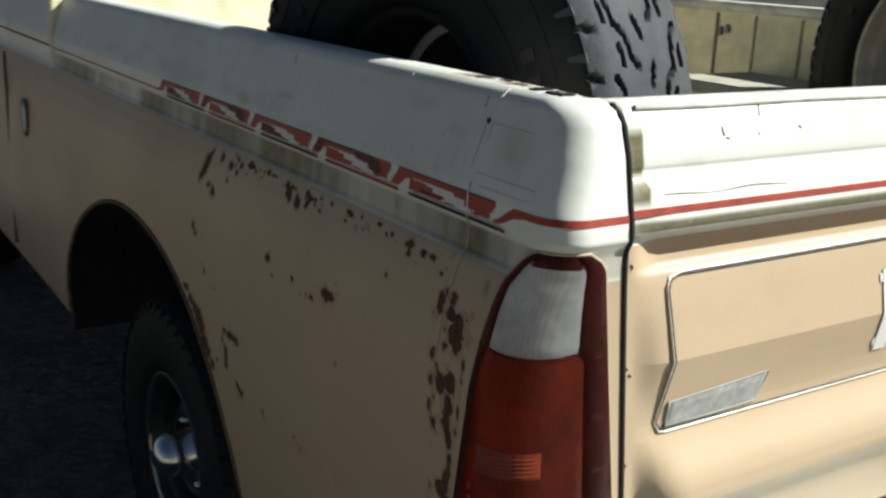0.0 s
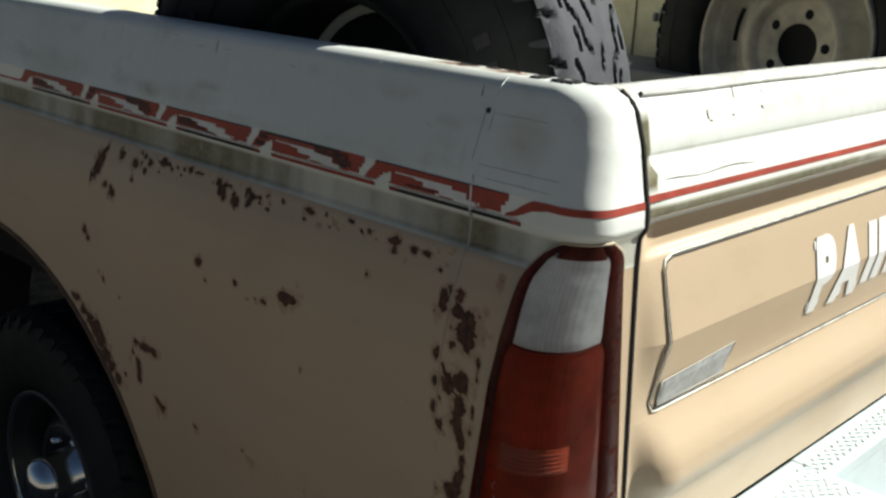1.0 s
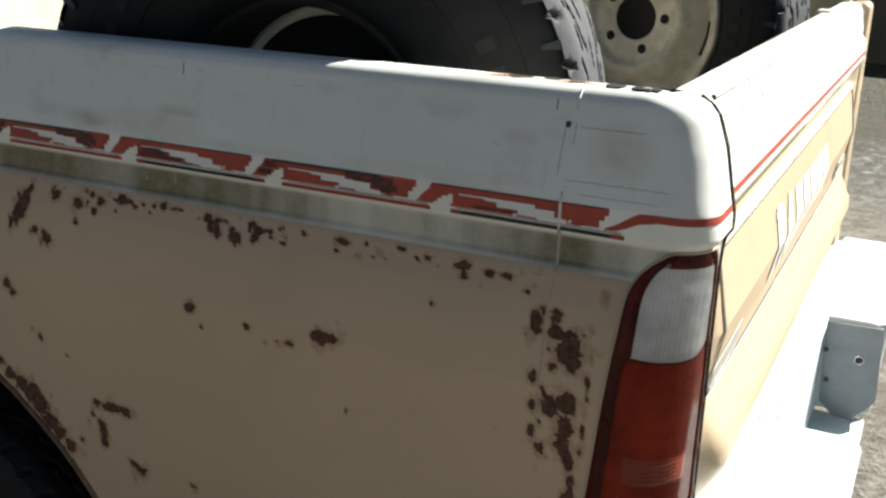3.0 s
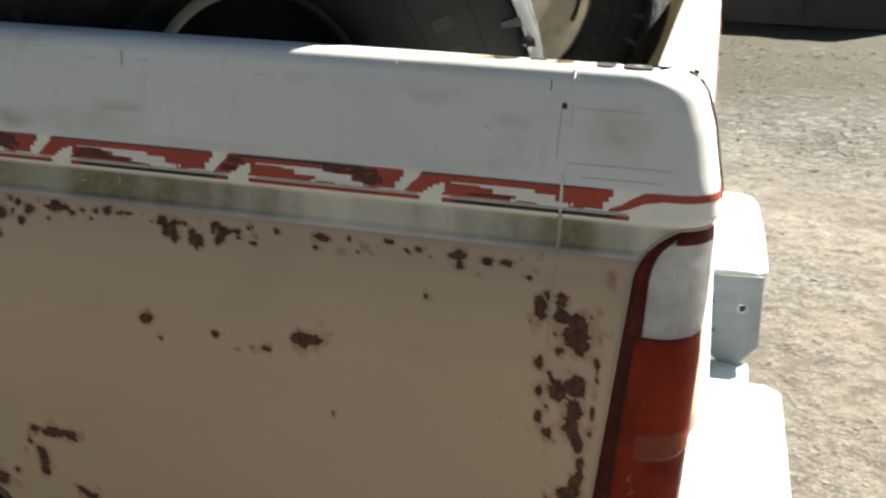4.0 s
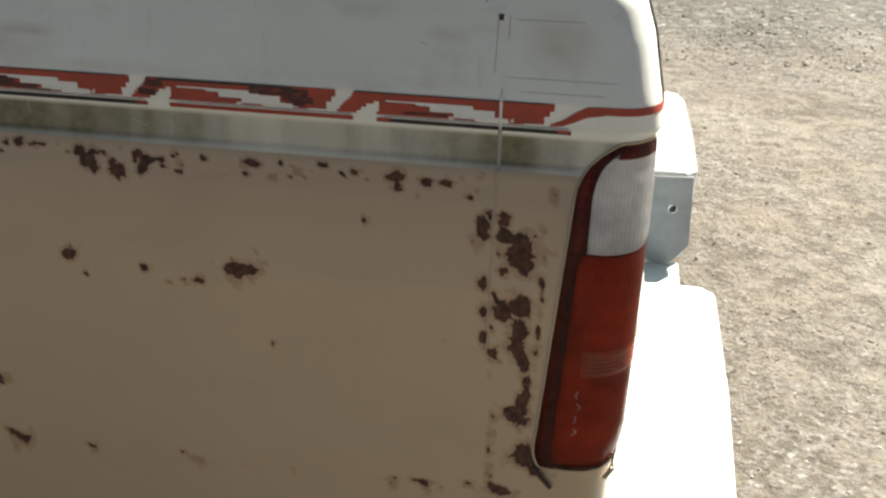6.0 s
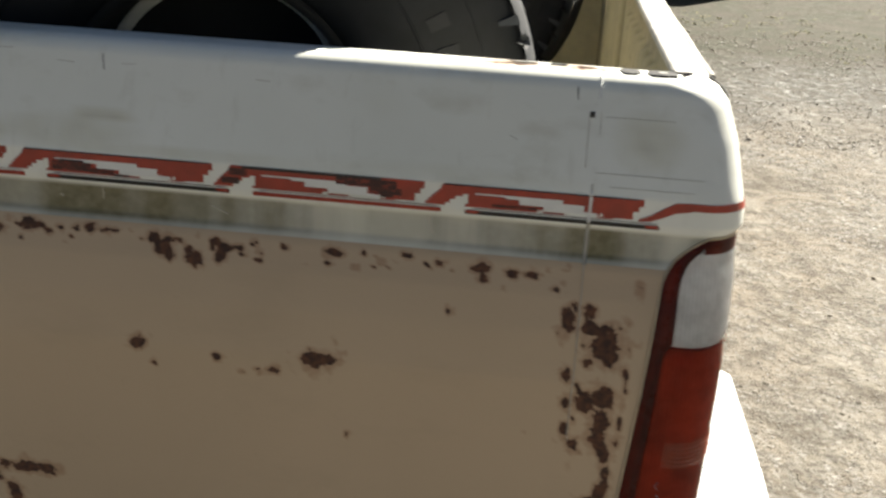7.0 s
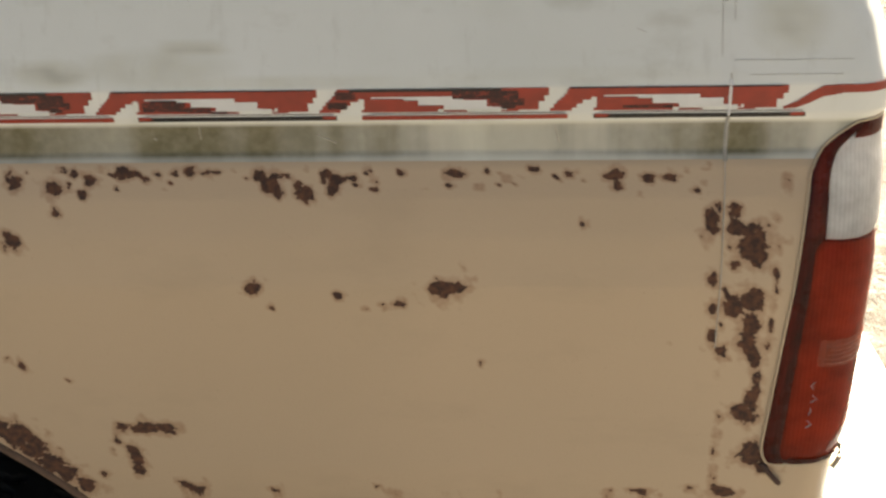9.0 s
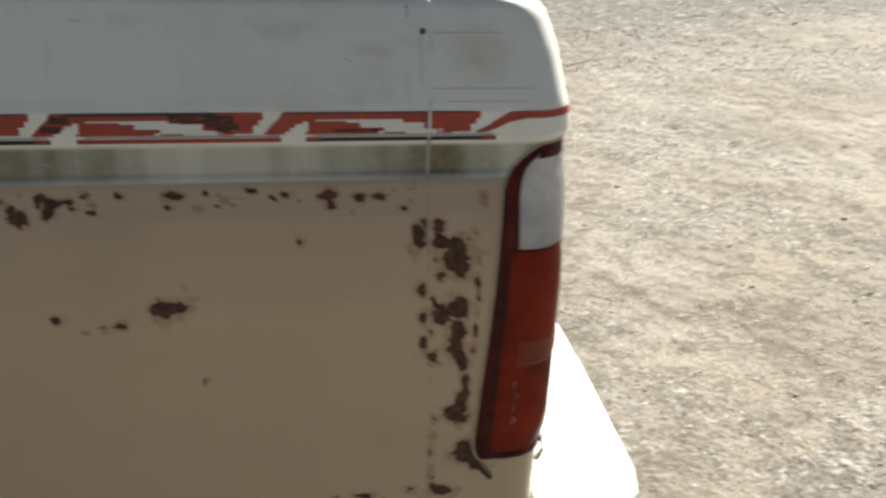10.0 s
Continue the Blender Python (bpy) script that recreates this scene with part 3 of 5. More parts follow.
def grime_shade_amount(p, s):
    z = p[2]
    g = 0.0
    if 1.236 < z < 1.2905:
        # round the corner above the lamp the value also paints the overhang's shade
        g = 1.0 if s < 0 else max(0.62, 1 - s / 0.12)
        g *= min(1, (1.2905 - z) / 0.0045) * min(1.0, max(0.62, (z - 1.2435) / 0.008))
        # thinner where water has run down
        run = noise.noise(Vector((p[0] * 7, 2, 1))) + 0.6 * noise.noise(Vector((p[0] * 22, 5, 1)))
        g *= min(1.0, max(0.55, 1.0 + 0.9 * run))
    for x, zc, rx, rz, amount in SMUDGES:
        d = math.hypot((p[0] - x) / rx, (z - zc) / rz)
        if d < 1 and s < 0:
            g = max(g, amount * (1 - d * d) * (0.75 + 0.5 * noise.noise(Vector((p[0] * 30, z * 60, 4)))))
    return g


# Olive smudges on the white: x, height, half width, half height, strength.
SMUDGES = [(-0.955, 1.352, 0.055, 0.018, 0.55), (-0.835, 1.356, 0.110, 0.024, 0.36), (-0.79, 1.377, 0.050, 0.010, 0.50), (-0.118, 1.396, 0.050, 0.040, 0.42), (-0.36, 1.345, 0.20, 0.010, 0.20), (-0.70, 1.340, 0.24, 0.008, 0.30),
           (-1.30, 1.36, 0.16, 0.03, 0.35), (-1.75, 1.36, 0.20, 0.03, 0.3), (-0.44, 1.42, 0.03, 0.03, 0.10)]


def add_attr(me, name, values):
    a = me.attributes.new(name, 'FLOAT', 'POINT')
    a.data.foreach_set("value", values)


def build_bed_side(truck):
    """The near bed side in one pressed sheet, white above the styling line and tan below, with the wheel arch cut out."""
    # heights: fine over the profile's bends and where the rust shows
    zs = sorted({round(z, 4) for z, _ in SIDE_Y} | {round(z, 4) for z, _ in REAR_X} | {round(0.81 + 0.0065 * i, 4) for i in range(103)} |
                {round(0.50 + 0.02 * i, 4) for i in range(16)} | {1.2905, 1.286, 1.2530, 1.2455, 1.2410} | {round(1.195 + 0.004 * i, 4) for i in range(11)}, reverse=True)
    zs = [z for z in zs if z <= SIDE_Y[0][0]]
    zs = [z for i, z in enumerate(zs) if i == 0 or zs[i - 1] - z > 0.0018]
    ss = [-2.40 + 0.03 * i for i in range(41)] + [-1.17 + 0.0065 * i for i in range(180)]
    ss = [s for s in ss if s < -0.001] + [0.0] + [math.pi * CORNER_R / 2 * i / 10 for i in range(1, 11)]
    verts, rust, grime_shade, faces, mats = [], [], [], [], []
    rear = (0.15, 0.3, 0.45, 0.56, 0.64, 0.74, 0.87, 1.0)
    cols = len(ss) + len(rear)
    spans = []
    for z in zs:
        row = ss + [ss[-1] + (s_end(z) - ss[-1]) * f for f in rear]
        spans.append(row)
        for s in row:
            p = skin(z, s)
            verts.append(p)
            rust.append(rust_amount(p) if z < 1.2455 else 0.0)
            grime_shade.append(grime_shade_amount(p, s))
    for j in range(len(zs) - 1):
        zm = (zs[j] + zs[j + 1]) / 2
        for i in range(cols - 1):
            a, b = verts[j * cols + i], verts[j * cols + i + 1]
            xm = (a.x + b.x) / 2
            if a.y < 0.02 and in_arch(xm, zm) and xm < -0.5:
                continue
            # the tail lamp's opening
            if 0.866 < zm < 1.272 and lamp_left(zm + 0.004) + 0.010 < xm and spans[j][i + 1] < lamp_right(zm + 0.006) - 0.006:
                continue
            faces.append((j * cols + i, (j + 1) * cols + i, (j + 1) * cols + i + 1, j * cols + i + 1))
            mats.append(0 if zm > 1.2455 else 1)
    me = mesh_from("bed_side", verts, faces, [M_WHITE, M_TAN])
    me.polygons.foreach_set("material_index", mats)
    add_attr(me, "rust", rust)
    add_attr(me, "grime_shade", grime_shade)
    side = part("bed_side", me, None, truck, "white over tan pressed steel bed side, rusted through in patches")
    # the rail's flat top and inner face
    verts, faces, rust, grime_shade = [], [], [], []
    xs = [BED_FRONT + 0.02 * i for i in range(130)]
    xs = [x for x in xs if x < -0.135] + [-0.13 + 0.006 * i for i in range(9)]
    for x in xs:
        for y, z in ((0.064, 1.466), (0.077, 1.4675), (0.10, 1.467), (0.118, 1.464), (0.122, 1.458), (0.122, 1.41), (0.135, 1.40), (0.135, 0.86)):
            back = max(0, x + 0.135) / 0.055
            verts.append((x, y if y > 0.065 else y + 0.001 * back, z - 0.002 * back))
            d = min([math.hypot((x - a) * 0.6, (y - 0.085) * 1.2) / (2.2 * r) for a, _, r in RUST_RAIL])
            rust.append(max(0, 1 - d) if z > 1.46 else 0)
            grime_shade.append(0.0 if z > 1.45 else 0.8)
    for i in range(len(xs) - 1):
        for k in range(7):
            faces.append((i * 8 + k, (i + 1) * 8 + k, (i + 1) * 8 + k + 1, i * 8 + k + 1))
    me = mesh_from("bed_rail", verts, faces, [M_WHITE])
    add_attr(me, "rust", rust)
    add_attr(me, "grime_shade", grime_shade)
    part("bed_rail", me, None, side)
    # flange at the gap, coloured near-black for the shade inside it
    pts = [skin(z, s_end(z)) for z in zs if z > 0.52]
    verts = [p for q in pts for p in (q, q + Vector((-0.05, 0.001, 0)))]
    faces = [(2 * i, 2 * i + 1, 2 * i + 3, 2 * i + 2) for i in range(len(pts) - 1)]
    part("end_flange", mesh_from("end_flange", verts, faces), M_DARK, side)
    return side


def lamp_swell(z, u):
    """How far the whole lamp stands out: most at the corner, nothing at its margins."""
    w = max(0.0, min(1.0, (z - 0.855) / 0.433))
    return 0.0050 * min(1.0, 5 * u * (1 - u)) * min(1.0, 9 * w * (1 - w))


def lamp_left(z):
    """The x of the lamp's front edge: it slants, and rounds over at the top."""
    x = -0.091 - (1.165 - z) * 0.082
    if z > 1.215:
        t = min(1, (z - 1.215) / 0.079)
        x += 0.058 * t ** 2.6
    if z < 0.885:
        x += 0.012 * ((0.885 - z) / 0.03) ** 2
    return x


def lamp_right(z):
    """How far round the corner the lamp reaches: it stops short of the gap beside the tailgate."""
    s = s_end(z) - 0.014 - 0.015 * max(0.0, min(1.0, (z - 0.90) / 0.36))
    if z > 1.255:
        s -= 0.030 * ((z - 1.255) / 0.033) ** 2.4
    if z < 0.885:
        s -= 0.02 * ((0.885 - z) / 0.03) ** 2
    return s


def lamp_sheet(z0, z1, a0, a1, bulge, rows=30, cols=26, out=0.002, edge=0.0):
    """A curved piece of the lamp between heights z0 and z1, from a0 to a1 of its width."""
    verts, faces = [], []
    for j in range(rows + 1):
        z = z0 + (z1 - z0) * j / rows
        l, r = s_of_x(z, lamp_left(z)) + edge, lamp_right(z) - edge
        for i in range(cols + 1):
            u = a0 + (a1 - a0) * i / cols
            v = i / cols
            w = j / rows
            lift = out + bulge * min(1, 9 * v * (1 - v)) * min(1, 12 * w * (1 - w))
            verts.append(skin(z, l + (r - l) * u, lift + lamp_swell(z, u)))
    for j in range(rows):
        for i in range(cols):
            k = j * (cols + 1) + i
            faces.append((k, k + 1, k + cols + 2, k + cols + 1))
    return mesh_from("lamp_sheet", verts, faces)


def lamp_frame(z0, z1, a0, a1, w0, w1, out):
    """The dark frame round a lens: a sheet with a hole from w0 to w1 across and a margin above and below."""
    verts, faces = [], []
    zs = [z0, z0 + 0.004, z0 + 0.010] + list(np.linspace(z0 + 0.014, z1 - 0.019, 46)) + [z1 - 0.014, z1 - 0.006, z1]
    lifts = [0.0, 0.6, 1.0, 1.0, -0.3] + [0.8] * 9 + [-0.3, 1.0, 1.0, 0.6, 0.0]
    for z in zs:
        l, r = s_of_x(z, lamp_left(z)), lamp_right(z)
        # the hole is narrower beside the clear lens
        t = max(0.0, min(1.0, (z - 1.150) / 0.012))
        h0, h1 = w0 + 0.045 * t, w1 - 0.055 * t
        us = [a0, a0 + 0.02, (a0 + h0) / 2, h0 - 0.008] + list(np.linspace(h0, h1, 11)) + [h1 + 0.008, (h1 + a1) / 2, a1 - 0.02, a1]
        for u, k in zip(us, lifts):
            k = 0.0 if z in (z0, z1) else k
            verts.append(skin(z, l + (r - l) * u, out + 0.004 * k + lamp_swell(z, u)))
    n = len(us)
    for j in range(len(zs) - 1):
        for i in range(n - 1):
            if 4 <= i < 14 and 2 <= j < len(zs) - 4:
                continue
            faces.append((j * n + i, j * n + i + 1, (j + 1) * n + i + 1, (j + 1) * n + i))
    return mesh_from("lamp_frame", verts, faces)


def build_tail_lamp(truck):
    lamp = part("tail_lamp", lamp_frame(0.855, 1.288, 0, 1, 0.085, 0.790, 0.0014), M_GASKET, truck, "tall wrap-round tail lamp with dark red rim")
    part("reflector_bowl", lamp_sheet(0.862, 1.1585, 0.03, 0.84, -0.034, rows=40, out=0.000), M_BOWL, lamp, "pale reflector bowl behind the red lens")
    part("reflector_bowl", lamp_sheet(1.1600, 1.282, 0.06, 0.81, -0.030, rows=24, out=0.000), M_BOWL, lamp, "pale reflector bowl behind the clear lens")
    part("red_lens", lamp_sheet(0.862, 1.1605, 0.055, 0.815, 0.0035, out=0.0020), M_REDLENS, lamp, "dark red ribbed plastic lens")
    part("lens_joint", lamp_sheet(1.1585, 1.1610, 0.095, 0.70, 0.0006, rows=3, out=0.0052), M_GASKET, lamp, "thin joint between the lenses")
    # ribbed panel, a row of small horizontal prisms: paints the sun's glow through the lens
    panel = part("reflex_panel", lamp_sheet(1.000, 1.036, 0.17, 0.50, 0.0006, rows=8, out=0.0058), M_GLOW, lamp, "orange ribbed panel painting the sun's glow in the lens")
    for i in range(5):
        z = 1.004 + 0.0058 * i
        part("reflex_rib", lamp_sheet(z, z + 0.0030, 0.19 + 0.008 * i, 0.48, 0.0006, rows=3, cols=14, out=0.0064), M_GLOWRIB, panel)
    part("reverse_lens", lamp_sheet(1.1600, 1.275, 0.105, 0.765, 0.0035, out=0.0020), M_CLEAR, lamp, "clouded clear reversing lens")
    # short clips along the rear margin of the rim
    for z in (1.148, 1.060, 0.985, 0.915):
        part("rim_clip", lamp_sheet(z, z + 0.010, 0.84, 0.94, 0.002, rows=3, cols=6, out=0.0052), M_REDLENS, lamp)
    # raised marks on the lower lens, too worn to read
    for i in range(4):
        z = 0.916 + 0.018 * i
        s = s_of_x(z, -0.066 + 0.001 * i)
        bend = (0.005, 0.002, 0.006, -0.003)[i]
        a, b = skin(z, s, 0.0115), skin(z + 0.010, s + 0.001, 0.0115)
        part("raised_mark", tube([a, (a + b) / 2 + Vector((bend, 0, 0)), b], 0.0008, 5), M_CLEAR, lamp)
    # pale metal lip of the opening
    pts = [skin(z, s_of_x(z, lamp_left(z)), 0.001) for z in np.linspace(0.857, 1.287, 44)]
    pts += [skin(1.288, s_of_x(1.288, lamp_left(1.288)) + t * (lamp_right(1.287) - s_of_x(1.288, lamp_left(1.288))), 0.001) for t in np.linspace(0.1, 1, 14)]
    pts += [skin(z, lamp_right(z), 0.001) for z in np.linspace(1.286, 0.857, 40)]
    pts += [skin(0.855, lamp_right(0.857) + t * (s_of_x(0.857, lamp_left(0.857)) - lamp_right(0.857)), 0.001) for t in np.linspace(0.08, 0.95, 14)]
    part("lamp_lip", tube(pts, 0.0021, 8, closed=True), M_LIP, lamp, "tan painted metal lip")
    # bent metal tab and a clip under the lamp
    part("bent_tab", tube([skin(0.856, s_of_x(0.856, -0.112), 0.002), skin(0.842, s_of_x(0.842, -0.100), 0.006), skin(0.828, s_of_x(0.828, -0.088), 0.005)], 0.0035, 6), M_RUSTY, lamp)
    part("lamp_clip", tube([skin(0.868, 0.058, 0.006), skin(0.852, 0.054, 0.010), skin(0.840, 0.044, 0.006)], 0.004, 6), M_LIP, lamp)


def build_seam_and_marks(side):
    """The vertical seam, its filler line, the outline of a removed badge and the scratches."""
    pts = [skin(z, s_of_x(z, -0.181), 0.0008) for z in np.linspace(1.345, 1.02, 50)]
    part("panel_seam", tube(pts, 0.0007, 6), M_SEAM, side, "pale filler line of the panel seam")
    for z0, z1, r, m in ((1.338, 1.298, 0.0024, M_WHITEFLASH), (1.297, 1.243, 0.0026, M_FILLER), (1.472, 1.440, 0.0016, M_WHITEFLASH)):
        z0 = min(z0, 1.464)
        part("seam_filler", tube([skin(z, s_of_x(z, -0.181), -0.0006) for z in np.linspace(z0, z1, 16)], r, 8), m, side, "smeared seam filler")
    for x, z0, z1 in ((-.1915, 1.425, 1.362), (-.178, 1.425, 1.40)):
        part("badge_outline", tube([skin(z, s_of_x(z, x), 0.0006) for z in np.linspace(z0, z1, 8)], 0.00035, 4), M_FAINT, side)
    part("badge_outline", tube([skin(1.421, s_of_x(1.421, x), 0.0005) for x in np.linspace(-.172, -.09, 6)], 0.0003, 4), M_FAINT, side)
    part("badge_outline", tube([skin(1.358, s_of_x(1.358, x), 0.0005) for x in np.linspace(-.178, -.05, 6)], 0.0003, 4), M_FAINT, side)
    part("badge_outline", tube([skin(1.343, s_of_x(1.343, x), 0.0005) for x in np.linspace(-.16, -.06, 6)], 0.0003, 4), M_FAINT, side)
    part("black_mark", box(-.1915, -.1855, 0.0305, 0.0340, 1.419, 1.426, 0.001), M_BLACK, side)
    for x, z, dx, dz in ((-.208, 1.452, .001, -.014), (-.795, 1.448, .003, -.018), (-.96, 1.449, .004, -.004), (-.93, 1.447, .02, .001), (-.83, 1.436, -.022, .001),
                         (-.77, 1.438, .018, .001), (-.60, 1.432, .018, -.001), (-.285, 1.392, .010, -.004), (-.41, 1.46, .002, -.004)):
        part("scratch", tube([skin(z + dz * t, s_of_x(z + dz * t, x + dx * t), 0.0003) for t in (0, .5, 1)], 0.00055 if abs(dz) > .01 else 0.0004, 4), M_PENCIL if abs(dz) > .01 else M_FAINT, side)
    for x, z, dx, dz in ((-.65, 1.276, .022, -.010), (-.79, 1.288, .001, -.016), (-.375, 1.285, .006, -.02), (-.845, 1.274, .003, -.003)):
        part("pale_scratch", tube([skin(z + dz * t, s_of_x(z + dz * t, x + dx * t), 0.0003) for t in (0, .5, 1)], 0.0007, 4), M_SEAM, side)


M_LIP = plain("tan_lip", (0.48, 0.38, 0.26), 0.45)
M_SEAM = plain("pale_filler", (0.50, 0.47, 0.40), 0.6)
M_FILLER = plain("grey_filler", (0.36, 0.35, 0.31), 0.7, var=0.25)
M_FAINT = plain("faint_grey_line", (0.45, 0.435, 0.38), 0.8)
M_PENCIL = plain("dark_scratch", (0.07, 0.06, 0.055), 0.8)


def decal(name, rows, material, parent, out, label=""):
    """A flat decal on the side: rows of (x, low z, high z), laid on the skin as stepped strips."""
    verts, faces = [], []
    for (x0, lo0, hi0), (x1, lo1, hi1) in zip(rows, rows[1:]):
        k = len(verts)
        for x, z in ((x0, lo0), (x1, lo1), (x1, hi1), (x0, hi0)):
            verts.append(skin(z, s_of_x(z, x), out))
        faces.append((k, k + 1, k + 2, k + 3))
    return part(name, mesh_from(name, verts, faces, smooth=False), material, parent, label)


def build_stripe(side):
    """The faded red block stripe: seven blocks, each led by a slanted stroke, with ragged stepped white flashes, a dark line below, and a thin line that runs on."""
    period, top, low = 0.264, 1.332, 1.3045
    unit = period / 810
    # red bands of a block: from and to along its length, then low and high share of its height
    bands = [(65, 805, .66, 1), (0, 75, 0, .13), (12, 92, .13, .3), (24, 112, .3, .46), (36, 140, .46, .58), (48, 185, .58, .66), (48, 65, .66, .72), (58, 65, .72, .9),
             (160, 300, .12, .58), (300, 350, .12, .5), (350, 440, .12, .28), (150, 420, 0, .12), (440, 520, .0, .07), (510, 590, .5, .66), (590, 660, .22, .66), (660, 770, .06, .66), (640, 700, 0, .06), (770, 790, .42, .66), (610, 650, .1, .22)]
    flash = [(290, 352, .57, .665), (352, 440, .30, .665), (440, 510, .13, .665), (510, 590, .12, .5), (590, 640, .10, .2)]
    lower_dark = [(175, 330, .1, .5), (205, 300, .5, .6), (330, 420, .05, .3), (420, 480, .0, .1)]
    upper_dark = [(110, 640, .88, 1), (60, 130, .55, .88), (30, 100, .15, .45), (470, 700, .55, .88), (600, 720, .25, .55), (640, 690, .12, .25)]

    def lay(name, rows, x_from, material, parent, out, label=""):
        verts, faces = [], []
        for u0, u1, v0, v1 in rows:
            n = max(1, int((u1 - u0) / 90))
            for i in range(n):
                k = len(verts)
                a, c = u0 + (u1 - u0) * i / n, u0 + (u1 - u0) * (i + 1) / n
                for u, v in ((a, v0), (c, v0), (c, v1), (a, v1)):
                    z = low + (top - low) * v
                    verts.append(skin(z, s_of_x(z, x_from + u * unit), out))
                faces.append((k, k + 1, k + 2, k + 3))
        return part(name, mesh_from(name, verts, faces, smooth=False), material, parent, label)
    for i in range(5):
        x_from = -0.118 - period * i - 805 * unit
        block = lay("stripe_block", bands, x_from, M_RED, side, 0.0008, "faded red stripe block with ragged white flash")
        lay("white_flash", flash, x_from, M_WHITEFLASH, block, 0.0011)
        if i % 2 == 1:
            for k, row in enumerate(upper_dark):
                lay("dark_fade", [row], x_from, M_MAROON if k else M_BLACK, block, 0.0014)
        elif i > 0:
            for row in lower_dark + [(70, 790, .94, 1)]:
                lay("dark_fade", [row], x_from, M_MAROON, block, 0.0014)
        else:
            for row in ((70, 790, .94, 1), (250, 420, .1, .22)):
                lay("dark_fade", [row], x_from, M_MAROON, block, 0.0014)
        lay("under_line", [(150, 870, -.35, -.15)], x_from, M_RED if i % 2 else M_BLACK, block, 0.0009)
        for row in ((155, 200, -.30, -.14), (820, 866, -.30, -.14)):
            lay("under_edge", [row], x_from, M_RED, block, 0.0012)
        lay("hairline", [(180, 860, -.075, -.045)], x_from, M_MAROON, block, 0.0009)
    # thin line that runs on to the cab
    x0 = -0.118 - period * 4 - 805 * unit
    decal("stripe_lead", [(x, 1.3035, 1.3075) for x in np.linspace(BED_FRONT + 0.01, x0 - 0.012, 14)] + [(x0 + 0.004, 1.3050, 1.3120), (x0 + 0.018, 1.318, 1.328), (x0 + 0.024, 1.327, 1.332)], M_RED, side, 0.0009)
    # rise to the rear and round the corner to the gap
    rows = [(-0.122, 1.3045, 1.307), (-0.108, 1.3055, 1.313), (-0.094, 1.311, 1.323), (-0.080, 1.318, 1.331), (-0.060, 1.3215, 1.332)]
    decal("stripe_tail", rows, M_RED, side, 0.0009)
    verts, faces = [], []
    steps = 26
    for i in range(steps + 1):
        zl, zh = 1.3225 + 0.0005 * i / steps, 1.332
        for z in (zl, zh):
            s0 = s_of_x(z, -0.0601)
            verts.append(skin(z, s0 + (s_end(z) - s0) * i / steps, 0.001))
    faces = [(2 * i, 2 * i + 2, 2 * i + 3, 2 * i + 1) for i in range(steps)]
    part("stripe_tail", mesh_from("stripe_tail", verts, faces), M_RED, side)


M_WHITEFLASH = plain("white_flash", (0.70, 0.715, 0.71), 0.5, var=0.08)


# Tailgate outline from top to foot: rows of (height, x).
GATE_X = [(1.464, -0.066), (1.462, -0.050), (1.455, -0.038), (1.44, -0.031), (1.385, -0.0205), (1.378, -0.0225), (1.370, -0.0185), (1.332, -0.008), (1.312, -0.004),
          (1.304, -0.005), (1.298, -0.012), (1.293, -0.032), (1.262, -0.037), (1.246, -0.035), (1.238, -0.024), (1.225, -0.021), (1.115, -0.003), (1.02, -0.022), (1.002, -0.021),
          (0.995, -0.019), (0.930, 0.016), (0.900, 0.019), (0.880, 0.010), (0.84, -0.016), (0.775, -0.026), (0.745, -0.030)]


